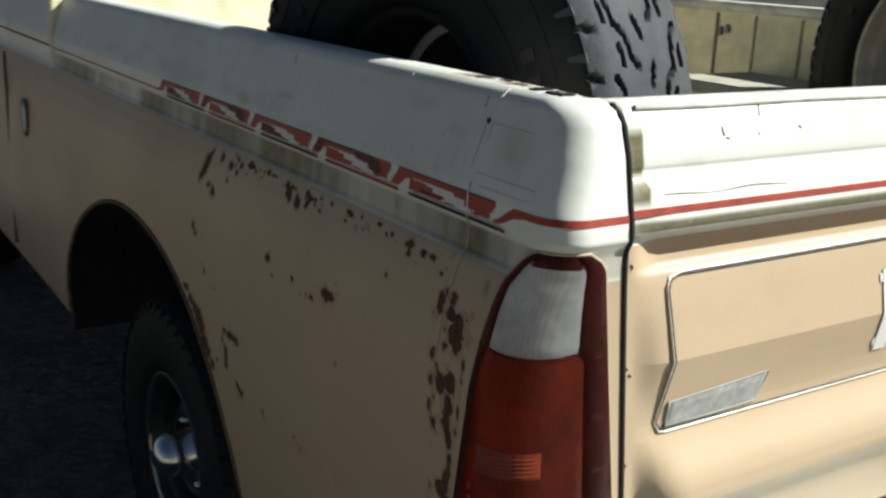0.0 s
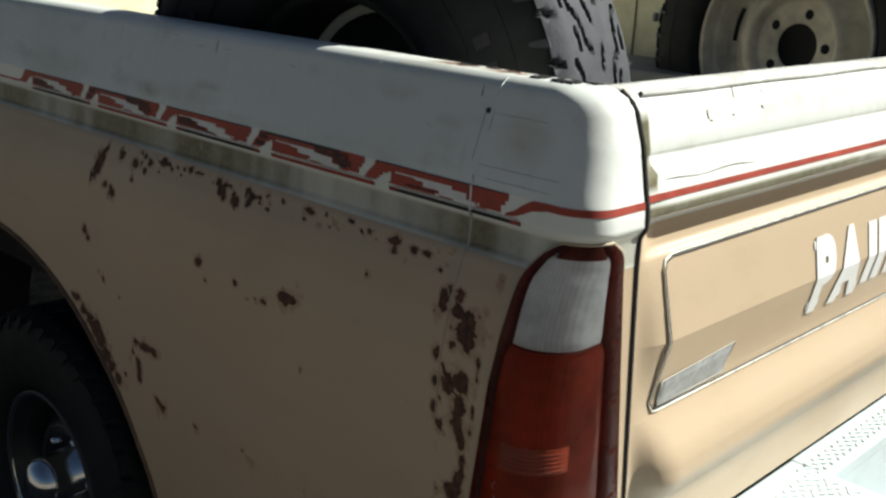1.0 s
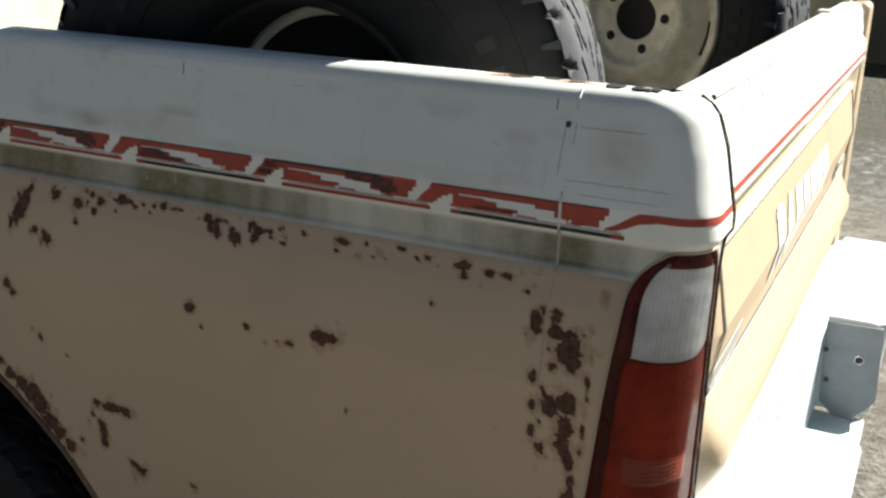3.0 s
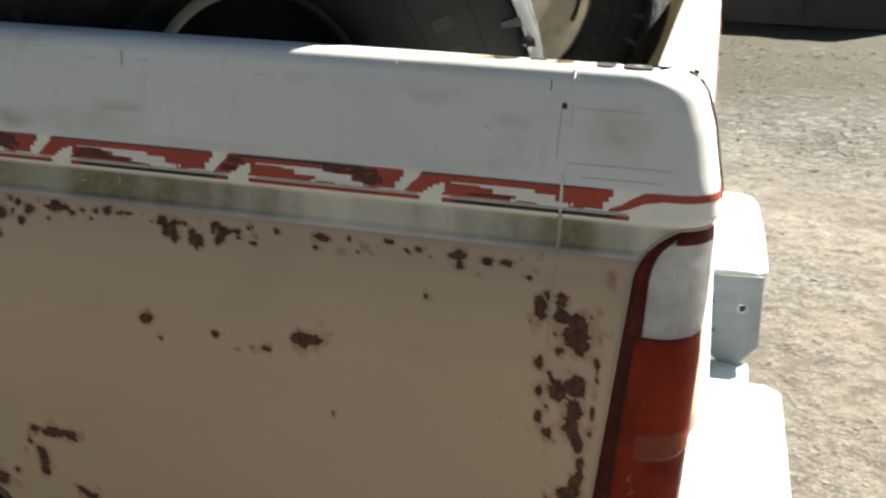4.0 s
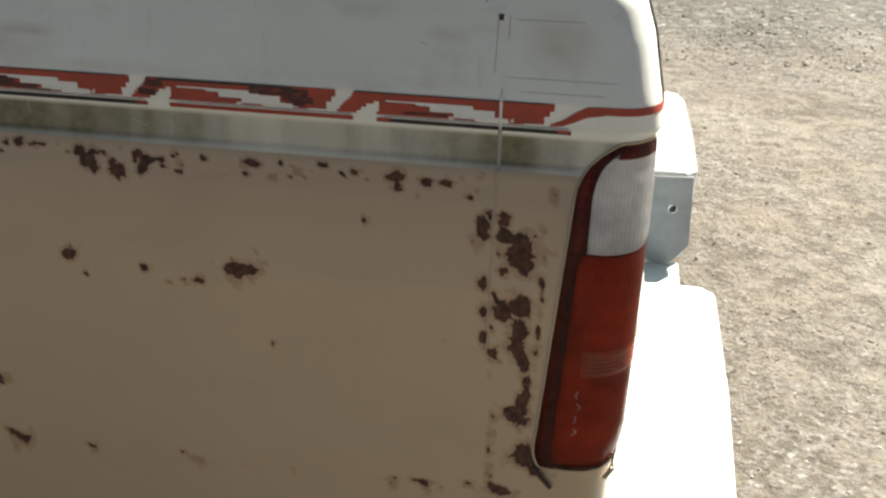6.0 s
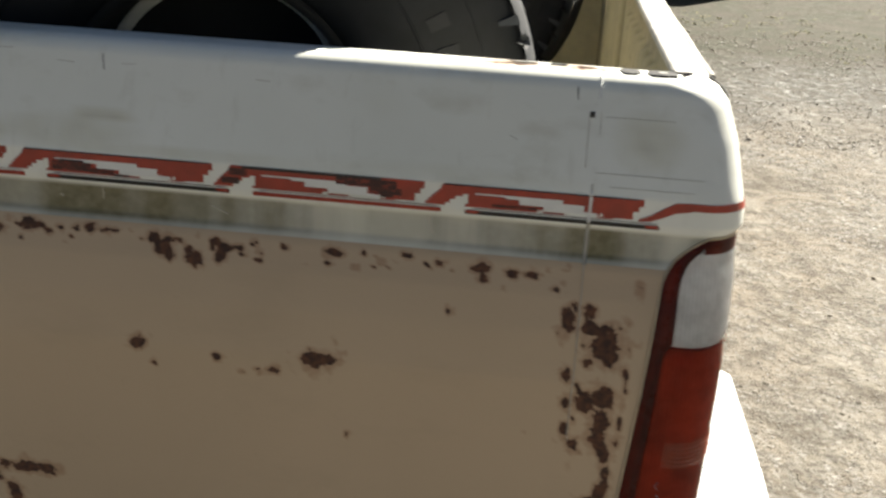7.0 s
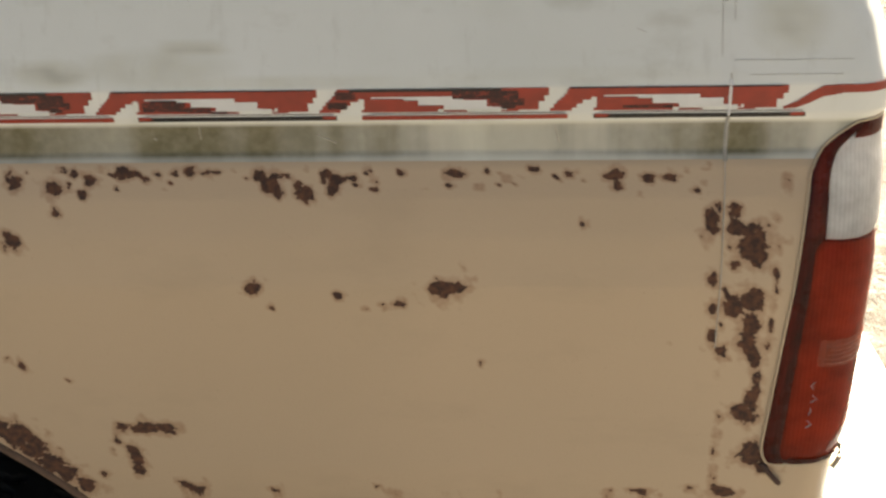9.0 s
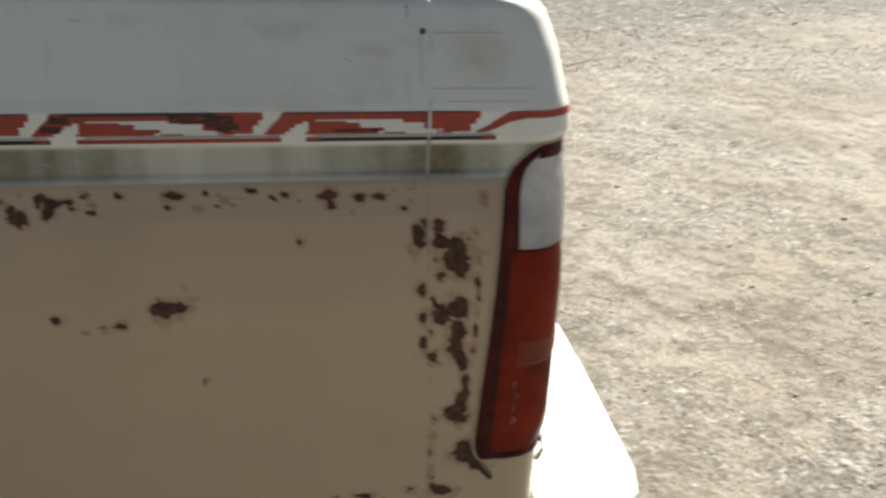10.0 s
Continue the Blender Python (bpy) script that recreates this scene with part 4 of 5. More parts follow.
def build_tailgate(truck):
    y0, y1 = GAP_Y + 0.007, 2 * MID_Y - GAP_Y - 0.007
    ys = [y0, y0 + 0.002, y0 + 0.006, y0 + 0.009, y0 + 0.012, y0 + 0.015, y0 + 0.018, y0 + 0.022, y0 + 0.025, y0 + 0.029, y0 + 0.033, y0 + 0.038, y0 + 0.045, y0 + 0.055] + list(np.linspace(y0 + 0.065, y1 - 0.02, 80)) + [y1 - 0.008, y1 - 0.002, y1]
    verts, faces, mats, grime_shade, rust = [], [], [], [], []
    zs = [z for z, _ in GATE_X]
    fine = []
    for a, b in zip(zs, zs[1:]):
        fine += [a + (b - a) * k / 3 for k in range(3)]
    fine.append(zs[-1])
    for z in fine:
        for y in ys:
            e = min(y - y0, y1 - y)
            x = interp(GATE_X, z)
            # pressed-in frame along both ends
            if e < 0.085 and z < 1.36:
                flat = -0.018 if z < 1.30 else -0.008
                t = max(0, min(1, (e - 0.022) / 0.063))
                t = t * t * (3 - 2 * t)
                x = flat + (x - flat) * t
            x -= 0.012 * max(0, 1 - e / 0.008) ** 2
            verts.append((x, y, z))
            g = 0.0
            if 1.300 < z < 1.3165:
                g = 0.95
            if 1.338 < z < 1.432:
                g = 1.0 if 0.008 < e < 0.036 + 0.010 * max(0, (1.365 - z) / 0.03) else 0.0
            grime_shade.append(g)
            r = 0.0
            if z > 1.452:
                r = 0.42 * max(0, noise.noise(Vector((y * 6, 3, 5))))
            if e < 0.02 and z < 1.2:
                r = 0.40 * max(0, noise.noise(Vector((y * 9, z * 9, 5))))
            rust.append(r)
    n = len(ys)
    for j in range(len(fine) - 1):
        for i in range(n - 1):
            faces.append((j * n + i, (j + 1) * n + i, (j + 1) * n + i + 1, j * n + i + 1))
            mats.append(0 if (fine[j] + fine[j + 1]) / 2 > 1.2865 else 1)
    me = mesh_from("tailgate", verts, faces, [M_WHITE, M_TAN])
    me.polygons.foreach_set("material_index", mats)
    for e in me.edges:
        if all(abs(me.vertices[v].co.z - 1.115) < 0.001 for v in e.vertices):
            e.use_edge_sharp = True
    add_attr(me, "grime_shade", grime_shade)
    add_attr(me, "rust", rust)
    gate = part("tailgate", me, None, truck, "white over tan tailgate with trim panel, sunlit and scuffed")
    # red line along the whole gate
    decal_rows = [(y, 1.3235, 1.3325) for y in np.linspace(y0 + 0.004, y1 - 0.004, 30)]
    verts, faces = [], []
    for y, lo, hi in decal_rows:
        verts += [(interp(GATE_X, lo) + 0.0012, y, lo), (interp(GATE_X, hi) + 0.0012, y, hi)]
    faces = [(2 * i, 2 * i + 2, 2 * i + 3, 2 * i + 1) for i in range(len(decal_rows) - 1)]
    part("red_line", mesh_from("red_line", verts, faces), M_RED, gate)
    part("scuff_line", tube([(interp(GATE_X, 1.346) + 0.0005, y, 1.346 + 0.002 * math.sin(y * 40)) for y in np.linspace(0.17, 0.42, 14)], 0.0006, 5), M_PENCIL, gate)
    for y, z, dy, dz in ((0.296, 1.427, .004, -.012), (0.304, 1.413, .006, -.002), (0.37, 1.452, -.002, -.014), (0.366, 1.416, .003, -.002), (0.45, 1.422, .004, -.004), (0.45, 1.443, .002, -.001)):
        pts = [(interp(GATE_X, z + dz * t) + 0.0003, y + dy * t * t, z + dz * t) for t in (0, .3, .6, 1)]
        part("paint_chip", tube(pts, 0.0009, 5), M_CHIP, gate)
    for y, z, w in ((0.128, 1.270, .012), (0.140, 1.258, .008), (0.131, 1.115, .006), (0.137, 1.104, .005), (0.128, 0.972, .008)):
        part("paint_chip", tube([(-0.0175, y, z), (-0.0172, y + 0.004, z - w * .5), (-0.0175, y + 0.001, z - w)], 0.0012, 5), M_CHIP, gate)
    # trim panel outline: bright bead with a black line inside it
    def outline(inset):
        m = 2 * MID_Y
        pts = [(0.206 + inset, 1.218 - inset), (0.214 + inset, 1.231 - inset), (0.232 + inset, 1.236 - inset)]
        pts += [(y, 1.236 - inset) for y in np.linspace(0.26, m - 0.26, 12)]
        pts += [(m - 0.232 - inset, 1.236 - inset), (m - 0.214 - inset, 1.231 - inset), (m - 0.206 - inset, 1.218 - inset)]
        pts += [(m - 0.206 - inset, 1.115), (m - 0.188 - inset, 1.02), (m - 0.196 - inset, 1.005 + inset), (m - 0.21, 1.003 + inset)]
        pts += [(y, 1.003 + inset) for y in np.linspace(m - 0.26, 0.26, 12)]
        pts += [(0.21, 1.003 + inset), (0.196 + inset, 1.005 + inset), (0.188 + inset, 1.02), (0.206 + inset, 1.115)]
        return [(interp(GATE_X, z) + 0.002, y, z) for y, z in pts]
    part("trim_bead", tube(outline(0.0), 0.0017, 8, closed=True), M_BEAD, gate, "thin bright trim bead")
    part("trim_shadow_line", tube(outline(0.0036), 0.0012, 6, closed=True), M_BLACK, gate, "black inner trim line")
    # reflector film in the panel's lower corners
    for sgn in (1, -1):
        def at(y, z):
            return (interp(GATE_X, z) + 0.0022, y if sgn > 0 else 2 * MID_Y - y, z)
        n_rib, rows = 24, 4
        verts, faces = [], []
        for i in range(n_rib + 1):
            t = i / n_rib
            lo = (0.208 + 0.192 * t, 1.010 + 0.003 * t)
            hi = (0.212 + 0.206 * t, 1.050 + 0.011 * t)
            for k in range(rows + 1):
                f = k / rows
                rim = min(t, 1 - t, f, 1 - f)
                x, yy, zz = at(lo[0] + (hi[0] - lo[0]) * f, lo[1] + (hi[1] - lo[1]) * f)
                verts.append((x + (0.0022 if rim > 0.001 else 0.0), yy, zz))
        faces = [(i * (rows + 1) + k, (i + 1) * (rows + 1) + k, (i + 1) * (rows + 1) + k + 1, i * (rows + 1) + k + 1) for i in range(n_rib) for k in range(rows)]
        part("reflector", mesh_from("reflector", verts, faces, smooth=False), M_PLATE, gate, "grey clouded reflector lens")
        rim = [at(y, z) for y, z in ((0.208, 1.010), (0.304, 1.0115), (0.400, 1.013), (0.418, 1.061), (0.315, 1.0555), (0.212, 1.050))]
        part("reflector_edge", tube(rim, 0.0011, 6, closed=True), M_FAINT, gate)
    # the two letters that can be read, then bars
    def letter(ch, y):
        cu = bpy.data.curves.new("letter", 'FONT')
        cu.body, cu.size, cu.extrude, cu.offset = ch, 0.168, 0.0006, 0.0115
        ob = bpy.data.objects.new("letter", cu)
        dg = bpy.context.evaluated_depsgraph_get()
        me = bpy.data.meshes.new_from_object(ob.evaluated_get(dg))
        bpy.data.objects.remove(ob)
        bm = bmesh.new()
        bm.from_mesh(me)
        for cut in (0.0285, 0.055, 0.0835):
            bmesh.ops.bisect_plane(bm, geom=bm.verts[:] + bm.edges[:] + bm.faces[:], plane_co=(0, cut, 0), plane_no=(0, 1, 0))
        bm.to_mesh(me)
        bm.free()
        for v in me.vertices:
            px, py = v.co.x * 0.80, v.co.y
            z = 1.060 + py
            v.co = (interp(GATE_X, z) + 0.0020 + v.co.z, y + px, z)
        part("letter", me, M_LETTER, gate, "white painted letter")
    def stroke(y, z, wide, tall, out=0.0018):
        rows = [(zz, interp(GATE_X, zz) + out) for zz in sorted([z, z + tall * 0.25, z + tall * 0.75, z + tall] + [min(max(1.115, z + tall * 0.3), z + tall * 0.7)])]
        verts = [(x, yy, zz) for zz, x in rows for yy in (y, y + wide)]
        faces = [(2 * k, 2 * k + 1, 2 * k + 3, 2 * k + 2) for k in range(4)]
        return mesh_from("stroke", verts, faces, smooth=False)
    letter("P", 0.675)
    letter("A", 0.772)
    # heavy feet of the slab letters
    for y, z, w in ((0.668, 1.058, 0.046), (0.668, 1.166, 0.030), (0.768, 1.058, 0.040), (0.838, 1.058, 0.040)):
        part("serif", stroke(y, z, w, 0.014), M_LETTER, gate)
    for i in range(5):
        y = 0.895 + 0.105 * i
        part("lettering_bar", stroke(y, 1.060, 0.036, 0.120), M_LETTER, gate, "white painted letter stroke")
        part("lettering_bar", stroke(y + 0.046, 1.060, 0.036, 0.120), M_LETTER, gate, "white painted letter stroke")
    # inner skin with pressed ribs, and the gate's top
    verts, faces, groove = [], [], []
    iy = list(np.linspace(y0, y1, 260))
    for z in (1.460, 1.450, 1.43, 1.42, 1.0, 0.99, 0.86):
        for y in iy:
            t = (y - y0) / (y1 - y0)
            rib = 0.013 * (0.5 - 0.5 * math.cos(2 * math.pi * (y - y0) / 0.070)) if z < 1.425 and (0.10 < t < 0.42 or 0.50 < t < 0.90) else 0.0
            verts.append((-0.086 - rib if z < 1.455 else -0.078, y, z))
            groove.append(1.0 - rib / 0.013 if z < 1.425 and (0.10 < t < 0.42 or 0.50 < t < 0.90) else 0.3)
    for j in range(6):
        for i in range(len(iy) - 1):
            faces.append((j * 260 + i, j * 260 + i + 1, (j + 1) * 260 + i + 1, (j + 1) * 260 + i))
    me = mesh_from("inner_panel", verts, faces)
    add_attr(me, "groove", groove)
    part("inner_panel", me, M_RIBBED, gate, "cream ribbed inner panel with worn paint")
    part("worn_bead", tube([(-0.0375, y, 1.4555 + 0.0008 * math.sin(y * 17)) for y in np.linspace(y0 + 0.025, y1 - 0.02, 60)], 0.0040, 6), M_WORN, gate, "worn grey bead along the top")
    bm = box(-0.088, -0.050, y0, y1, 1.449, 1.4625, 0.005, 3)
    part("top_edge", bm, M_EDGE, gate, "scuffed white top edge")
    part("latch", box(-0.100, -0.062, 1.575, 1.625, 1.446, 1.469, 0.006), M_EDGE, gate, "worn latch plate")
    # gap behind the end of the gate: its shade is a near-black box and tube
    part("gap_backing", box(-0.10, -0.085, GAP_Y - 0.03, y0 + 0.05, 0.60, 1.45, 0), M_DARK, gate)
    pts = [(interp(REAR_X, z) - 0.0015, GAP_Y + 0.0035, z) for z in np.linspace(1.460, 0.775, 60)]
    part("gap_rubber", tube(pts, 0.0050, 6), M_DARK, gate, "near-black tube for the shade in the gap beside the gate")
    # both ends of the gate lean inwards with the gap
    for ob in [gate] + list(gate.children):
        for v in ob.data.vertices:
            far_end = v.co.y > MID_Y
            y = 2 * MID_Y - v.co.y if far_end else v.co.y
            y += gap_lean(v.co.z) * max(0, 1 - (y - y0) / (MID_Y - y0))
            v.co.y = 2 * MID_Y - y if far_end else y
    return gate


def ribbed_paint():
    n = NT("ribbed_cream_paint")
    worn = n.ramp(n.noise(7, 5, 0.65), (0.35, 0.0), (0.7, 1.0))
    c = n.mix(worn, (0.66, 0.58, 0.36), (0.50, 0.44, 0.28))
    # rib relief is also put into the colour: darker in the hollows
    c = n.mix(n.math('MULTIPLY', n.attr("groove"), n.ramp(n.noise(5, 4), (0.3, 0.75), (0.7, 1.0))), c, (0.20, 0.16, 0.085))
    c = n.mix(n.ramp(n.noise(60, 4), (0.58, 0.0), (0.72, 0.6)), c, (0.20, 0.15, 0.09))
    n.bump(n.noise(120, 3), 0.15)
    return n.set(c, 0.6)


M_RIBBED = ribbed_paint()
M_CHIP = plain("rusty_chip", (0.13, 0.085, 0.055), 0.8)
M_BEAD = plain("bright_bead", (0.72, 0.70, 0.63), 0.3, 0.2)
M_WORN = plain("worn_grey_paint", (0.50, 0.49, 0.46), 0.6, var=0.35, scale=30)
M_EDGE = plain("worn_white_edge", (0.60, 0.59, 0.55), 0.5, var=0.3, scale=25)


def build_bumper(truck):
    """A white step bumper with raised tread, stepped down in the middle for the tow ball."""
    y0, y1, zt = -0.020, 2 * MID_Y + 0.020, 0.738
    yc0, yc1 = 0.775, 1.435

    def wing(a, b, taper):
        """One wing: a bent plate box whose outer corner is cut back towards its end."""
        bm = bmesh.new()
        end, root = (a, b) if taper < 0 else (b, a)
        way = 1 if end > root else -1
        foot = [(0.0, root), (0.160, root), (0.187, root + way * 0.03), (0.187, end - way * 0.40), (0.176, end - way * 0.09), (0.160, end - way * 0.025), (0.130, end), (0.0, end)]
        low = [bm.verts.new((x - (0.012 if x > 0.05 else 0), y, zt - 0.25)) for x, y in foot]
        high = [bm.verts.new((x, y, zt)) for x, y in foot]
        n = len(foot)
        bm.faces.new(high)
        bm.faces.new(list(reversed(low)))
        for k in range(n):
            bm.faces.new((low[k], low[(k + 1) % n], high[(k + 1) % n], high[k]))
        bmesh.ops.recalc_face_normals(bm, faces=bm.faces[:])
        bmesh.ops.bevel(bm, geom=bm.edges[:], offset=0.010, segments=3, profile=0.6, affect='EDGES')
        return bm
    bumper = part("bumper", wing(y0, yc0, -1), M_BUMPER, truck, "white step bumper with raised tread plate top")
    part("bumper_wing", wing(yc1, y1, 1), M_BUMPER, bumper)
    part("tow_step", box(-0.02, 0.165, yc0 - 0.02, yc1 + 0.02, zt - 0.295, zt - 0.265, 0.006, 2), M_BUMPER, bumper, "lowered centre step")
    part("bumper_top", box(-0.034, 0.004, y0 + 0.05, yc0 + 0.002, zt - 0.03, zt - 0.003, 0.004), M_BUMPER, bumper)
    part("bumper_top", box(-0.034, 0.004, yc1 - 0.002, y1 - 0.05, zt - 0.03, zt - 0.003, 0.004), M_BUMPER, bumper)
    part("bumper_top", box(-0.034, 0.046, yc0 - 0.003, yc1 + 0.003, zt - 0.030, zt - 0.001, 0.004), M_BUMPER, bumper)
    wall_bm = bmesh.new()
    lim = [(0.040, zt - 0.012), (0.176, zt - 0.008), (0.184, zt - 0.200), (0.135, zt - 0.262), (0.085, zt - 0.258), (0.052, zt - 0.225)]
    front = [wall_bm.verts.new((x, yc1 - 0.010, z)) for x, z in lim]
    back = [wall_bm.verts.new((x, yc1 + 0.001, z)) for x, z in lim]
    wall_bm.faces.new(front)
    wall_bm.faces.new(list(reversed(back)))
    for k in range(6):
        wall_bm.faces.new((front[k], back[k], back[(k + 1) % 6], front[(k + 1) % 6]))
    bmesh.ops.recalc_face_normals(wall_bm, faces=wall_bm.faces[:])
    # wall turned away from the sun: its shade is put in as grey
    part("step_wall", wall_bm, M_GREY, bumper, "step wall with a hole, its shade put in as grey")
    part("step_back", box(0.030, 0.042, yc0 - 0.02, yc1 + 0.02, zt - 0.295, zt - 0.026, 0.003), M_BUMPER, bumper)
    ring = lathe([(0.0085, 0.006), (0.0090, 0.0), (0.0105, -0.0020), (0.0120, 0.0)], 18)
    ob = part("socket_hole", ring, M_CHROME, bumper, "worn rim of the step hole")
    ob.location = (0.132, yc1 - 0.0115, zt - 0.098)
    # the hole is a black disc, its dark inside put into the colour
    plug = part("hole_shade", lathe([(0.0, -0.0006), (0.0088, -0.0006), (0.0088, 0.004)], 18), M_BLACK, bumper, "dark hole in the step wall")
    plug.location = ob.location
    for x, z in ((0.046, zt - 0.09), (0.056, zt - 0.17)):
        part("bolt", box(x, x + 0.012, yc1 - 0.016, yc1 - 0.009, z, z + 0.010, 0.002), M_BLACK, bumper)
    # raised tread marks
    rng = random.Random(2)
    bm = bmesh.new()
    for a, b, n_across in ((y0 + 0.05, yc0 - 0.03, 5), (yc0 - 0.028, yc1 + 0.028, 2), (yc1 + 0.03, y1 - 0.05, 5)):
        y, k = a, 0
        while y < b:
            for j in range(n_across):
                x = (0.016 if n_across > 2 else -0.004) + j * 0.020 + (0.010 if k % 2 else 0)
                m = Matrix.Translation((x, y, zt + 0.0006)) @ Matrix.Rotation(radians(45 if (j + k) % 2 else -45), 4, 'Z') @ Matrix.Diagonal((0.0105, 0.0026, 0.0016, 1))
                bmesh.ops.create_cube(bm, size=1, matrix=m)
            y += 0.014
            k += 1
    ob = part("tread_plate", bm, M_BUMPER, bumper)
    tagged(ob, kind="stuff")


# Grooves of the tread on one half of its width: lines of (share of a pitch, share of the half width).
GROOVES = [[(0.00, 0.20), (0.10, 0.30), (0.34, 0.35), (0.46, 0.50), (0.78, 0.54), (0.92, 0.66)], [(0.06, 0.47), (0.24, 0.50)], [(0.50, 0.66), (0.66, 0.68)], [(0.40, 0.84), (0.47, 1.02)],
           [(0.90, 0.88), (0.96, 1.02)], [(0.30, 0.02), (0.52, 0.10)]]


def build_tyre_meshes(R, width, rim_r, pitches=19):
    """A mud tyre's carcass and its grooved tread with shoulder wedges, round the y axis, its outer face towards -y."""
    w = width / 2
    prof = [(rim_r, -w * 0.72), (rim_r + 0.012, -w * 0.80), (rim_r + 0.018, -w * 0.92), (rim_r + 0.05, -w * 1.0), (R - 0.085, -w * 1.04), (R - 0.05, -w * 1.02), (R - 0.028, -w * 0.98),
            (R - 0.016, -w * 0.93), (R - 0.018, 0), (R - 0.016, w * 0.93), (R - 0.028, w * 0.98), (R - 0.05, w * 1.02), (R - 0.085, w * 1.04), (rim_r + 0.05, w), (rim_r + 0.018, w * 0.92),
            (rim_r + 0.012, w * 0.80), (rim_r, w * 0.72)]
    carcass = lathe(prof, 84)
    pitch = 2 * math.pi * R / pitches
    na, nv = pitches * 22, 64
    v = np.linspace(-1.0, 1.0, nv)
    u = np.arange(na) / na * pitches
    U, V = np.meshgrid(u, v, indexing='ij')
    U = U + np.where(V > 0, 0.5, 0.0)
    near = np.full(U.shape, 9.0)
    for line in GROOVES:
        for (u0, v0), (u1, v1) in zip(line, line[1:]):
            a, b = np.array((u0 * pitch, v0 * w)), np.array((u1 * pitch, v1 * w))
            d = b - a
            for shift in (-1, 0, 1):
                px, py = ((U % 1.0) + shift) * pitch - a[0], np.abs(V) * w - a[1]
                t = np.clip((px * d[0] + py * d[1]) / (d @ d), 0, 1)
                near = np.minimum(near, np.hypot(px - t * d[0], py - t * d[1]))
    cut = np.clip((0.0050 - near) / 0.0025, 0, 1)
    r = R - 0.016 * np.clip((np.abs(V) - 0.72) / 0.28, 0, 1) ** 1.6 - 0.013 * cut
    ang = np.arange(na)[:, None] / na * 2 * math.pi + 0 * V
    verts = np.stack((r * np.cos(ang), V * w * 0.985, r * np.sin(ang)), -1).reshape(-1, 3)
    faces = []
    for i in range(na):
        j = (i + 1) % na
        faces += [(i * nv + k, i * nv + k + 1, j * nv + k + 1, j * nv + k) for k in range(nv - 1)]
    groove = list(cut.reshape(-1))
    verts = verts.tolist()
    # small wedges on both shoulders
    for i in range(pitches * 2):
        a = math.pi * (i + 0.3) / pitches
        for side in (-1, 1):
            half = 0.008 / R
            k = len(verts)
            for rr, yy, g in ((R - 0.014, 0.965, 1.0), (R - 0.043, 1.030, 0.45)):
                for lift in (0.0, 0.0035):
                    for sg in (-1, 1):
                        t = a + sg * half * g + (0.012 if g < 1 else 0)
                        verts.append((rr * math.cos(t), side * (yy * w + lift), rr * math.sin(t)))
                        groove.append(0.0)
            faces += [tuple(k + q for q in f) for f in ((0, 1, 3, 2), (4, 6, 7, 5), (0, 4, 5, 1), (2, 3, 7, 6), (0, 2, 6, 4), (1, 5, 7, 3))]
    me = mesh_from("tread", verts, faces, smooth=False)
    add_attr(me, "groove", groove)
    bm = bmesh.new()
    bm.from_mesh(me)
    bmesh.ops.recalc_face_normals(bm, faces=bm.faces[:])
    bm.to_mesh(me)
    bm.free()
    me.polygons.foreach_set("use_smooth", [True] * len(me.polygons))
    me.set_sharp_from_angle(angle=radians(40))
    return carcass, me


def sidewall_marks(R, width, parent):
    """Worn raised lettering on the sidewall, too faint to read: plain bars on an arc, and two thin rings."""
    w = width / 2
    rng = random.Random(5)
    for k in range(26):
        a = radians(-10 + 7.5 * k)
        if k in (6, 7, 13, 19, 20):
            continue
        tall = 0.030 if k < 14 else 0.018
        r0 = R - 0.135 + (0 if k < 14 else 0.01)
        da = 0.006 / R * 2.2
        vs = [(rr * math.cos(a + s * da), -w * 1.035 - l, rr * math.sin(a + s * da)) for rr in (r0, r0 + tall) for l in (-0.002, 0.0022) for s in (-1, 1)]
        me = mesh_from("mark", vs, [(0, 1, 3, 2), (4, 6, 7, 5), (0, 4, 5, 1), (2, 3, 7, 6), (0, 2, 6, 4), (1, 5, 7, 3)], smooth=False)
        part("raised_mark", me, M_LETTERING, parent)
    for r0 in (R - 0.155, R - 0.075):
        ring = lathe([(r0 - 0.002, -w * 1.03), (r0, -w * 1.052), (r0 + 0.002, -w * 1.03)], 84)
        part("sidewall_ring", ring, M_RUBBER, parent)


def build_rim_mesh(r, width, holes=5):
    """A steel disc wheel: barrel, stepped lip, dished disc with a raised ring, a sunk hub and bolt holes, towards -y."""
    w = width / 2
    prof = [(r + 0.012, -w * 0.80), (r + 0.012, -w * 0.90), (r + 0.006, -w * 0.93), (r - 0.002, -w * 0.90), (r - 0.008, -w * 0.70), (r - 0.016, -w * 0.66), (r - 0.024, -w * 0.62), (r - 0.030, -w * 0.30),
            (r * 0.84, -w * 0.22), (r * 0.80, -w * 0.24), (r * 0.70, -w * 0.40), (r * 0.60, -w * 0.56), (r * 0.555, -w * 0.60), (r * 0.51, -w * 0.56), (r * 0.48, -w * 0.42), (r * 0.44, -w * 0.38),
            (r * 0.25, -w * 0.38), (r * 0.235, -w * 0.34)]
    disc = lathe(prof, 72)
    barrel = lathe([(r - 0.034, -w * 0.2), (r - 0.036, w * 0.6), (r + 0.010, w * 0.84)], 48)
    return disc, barrel


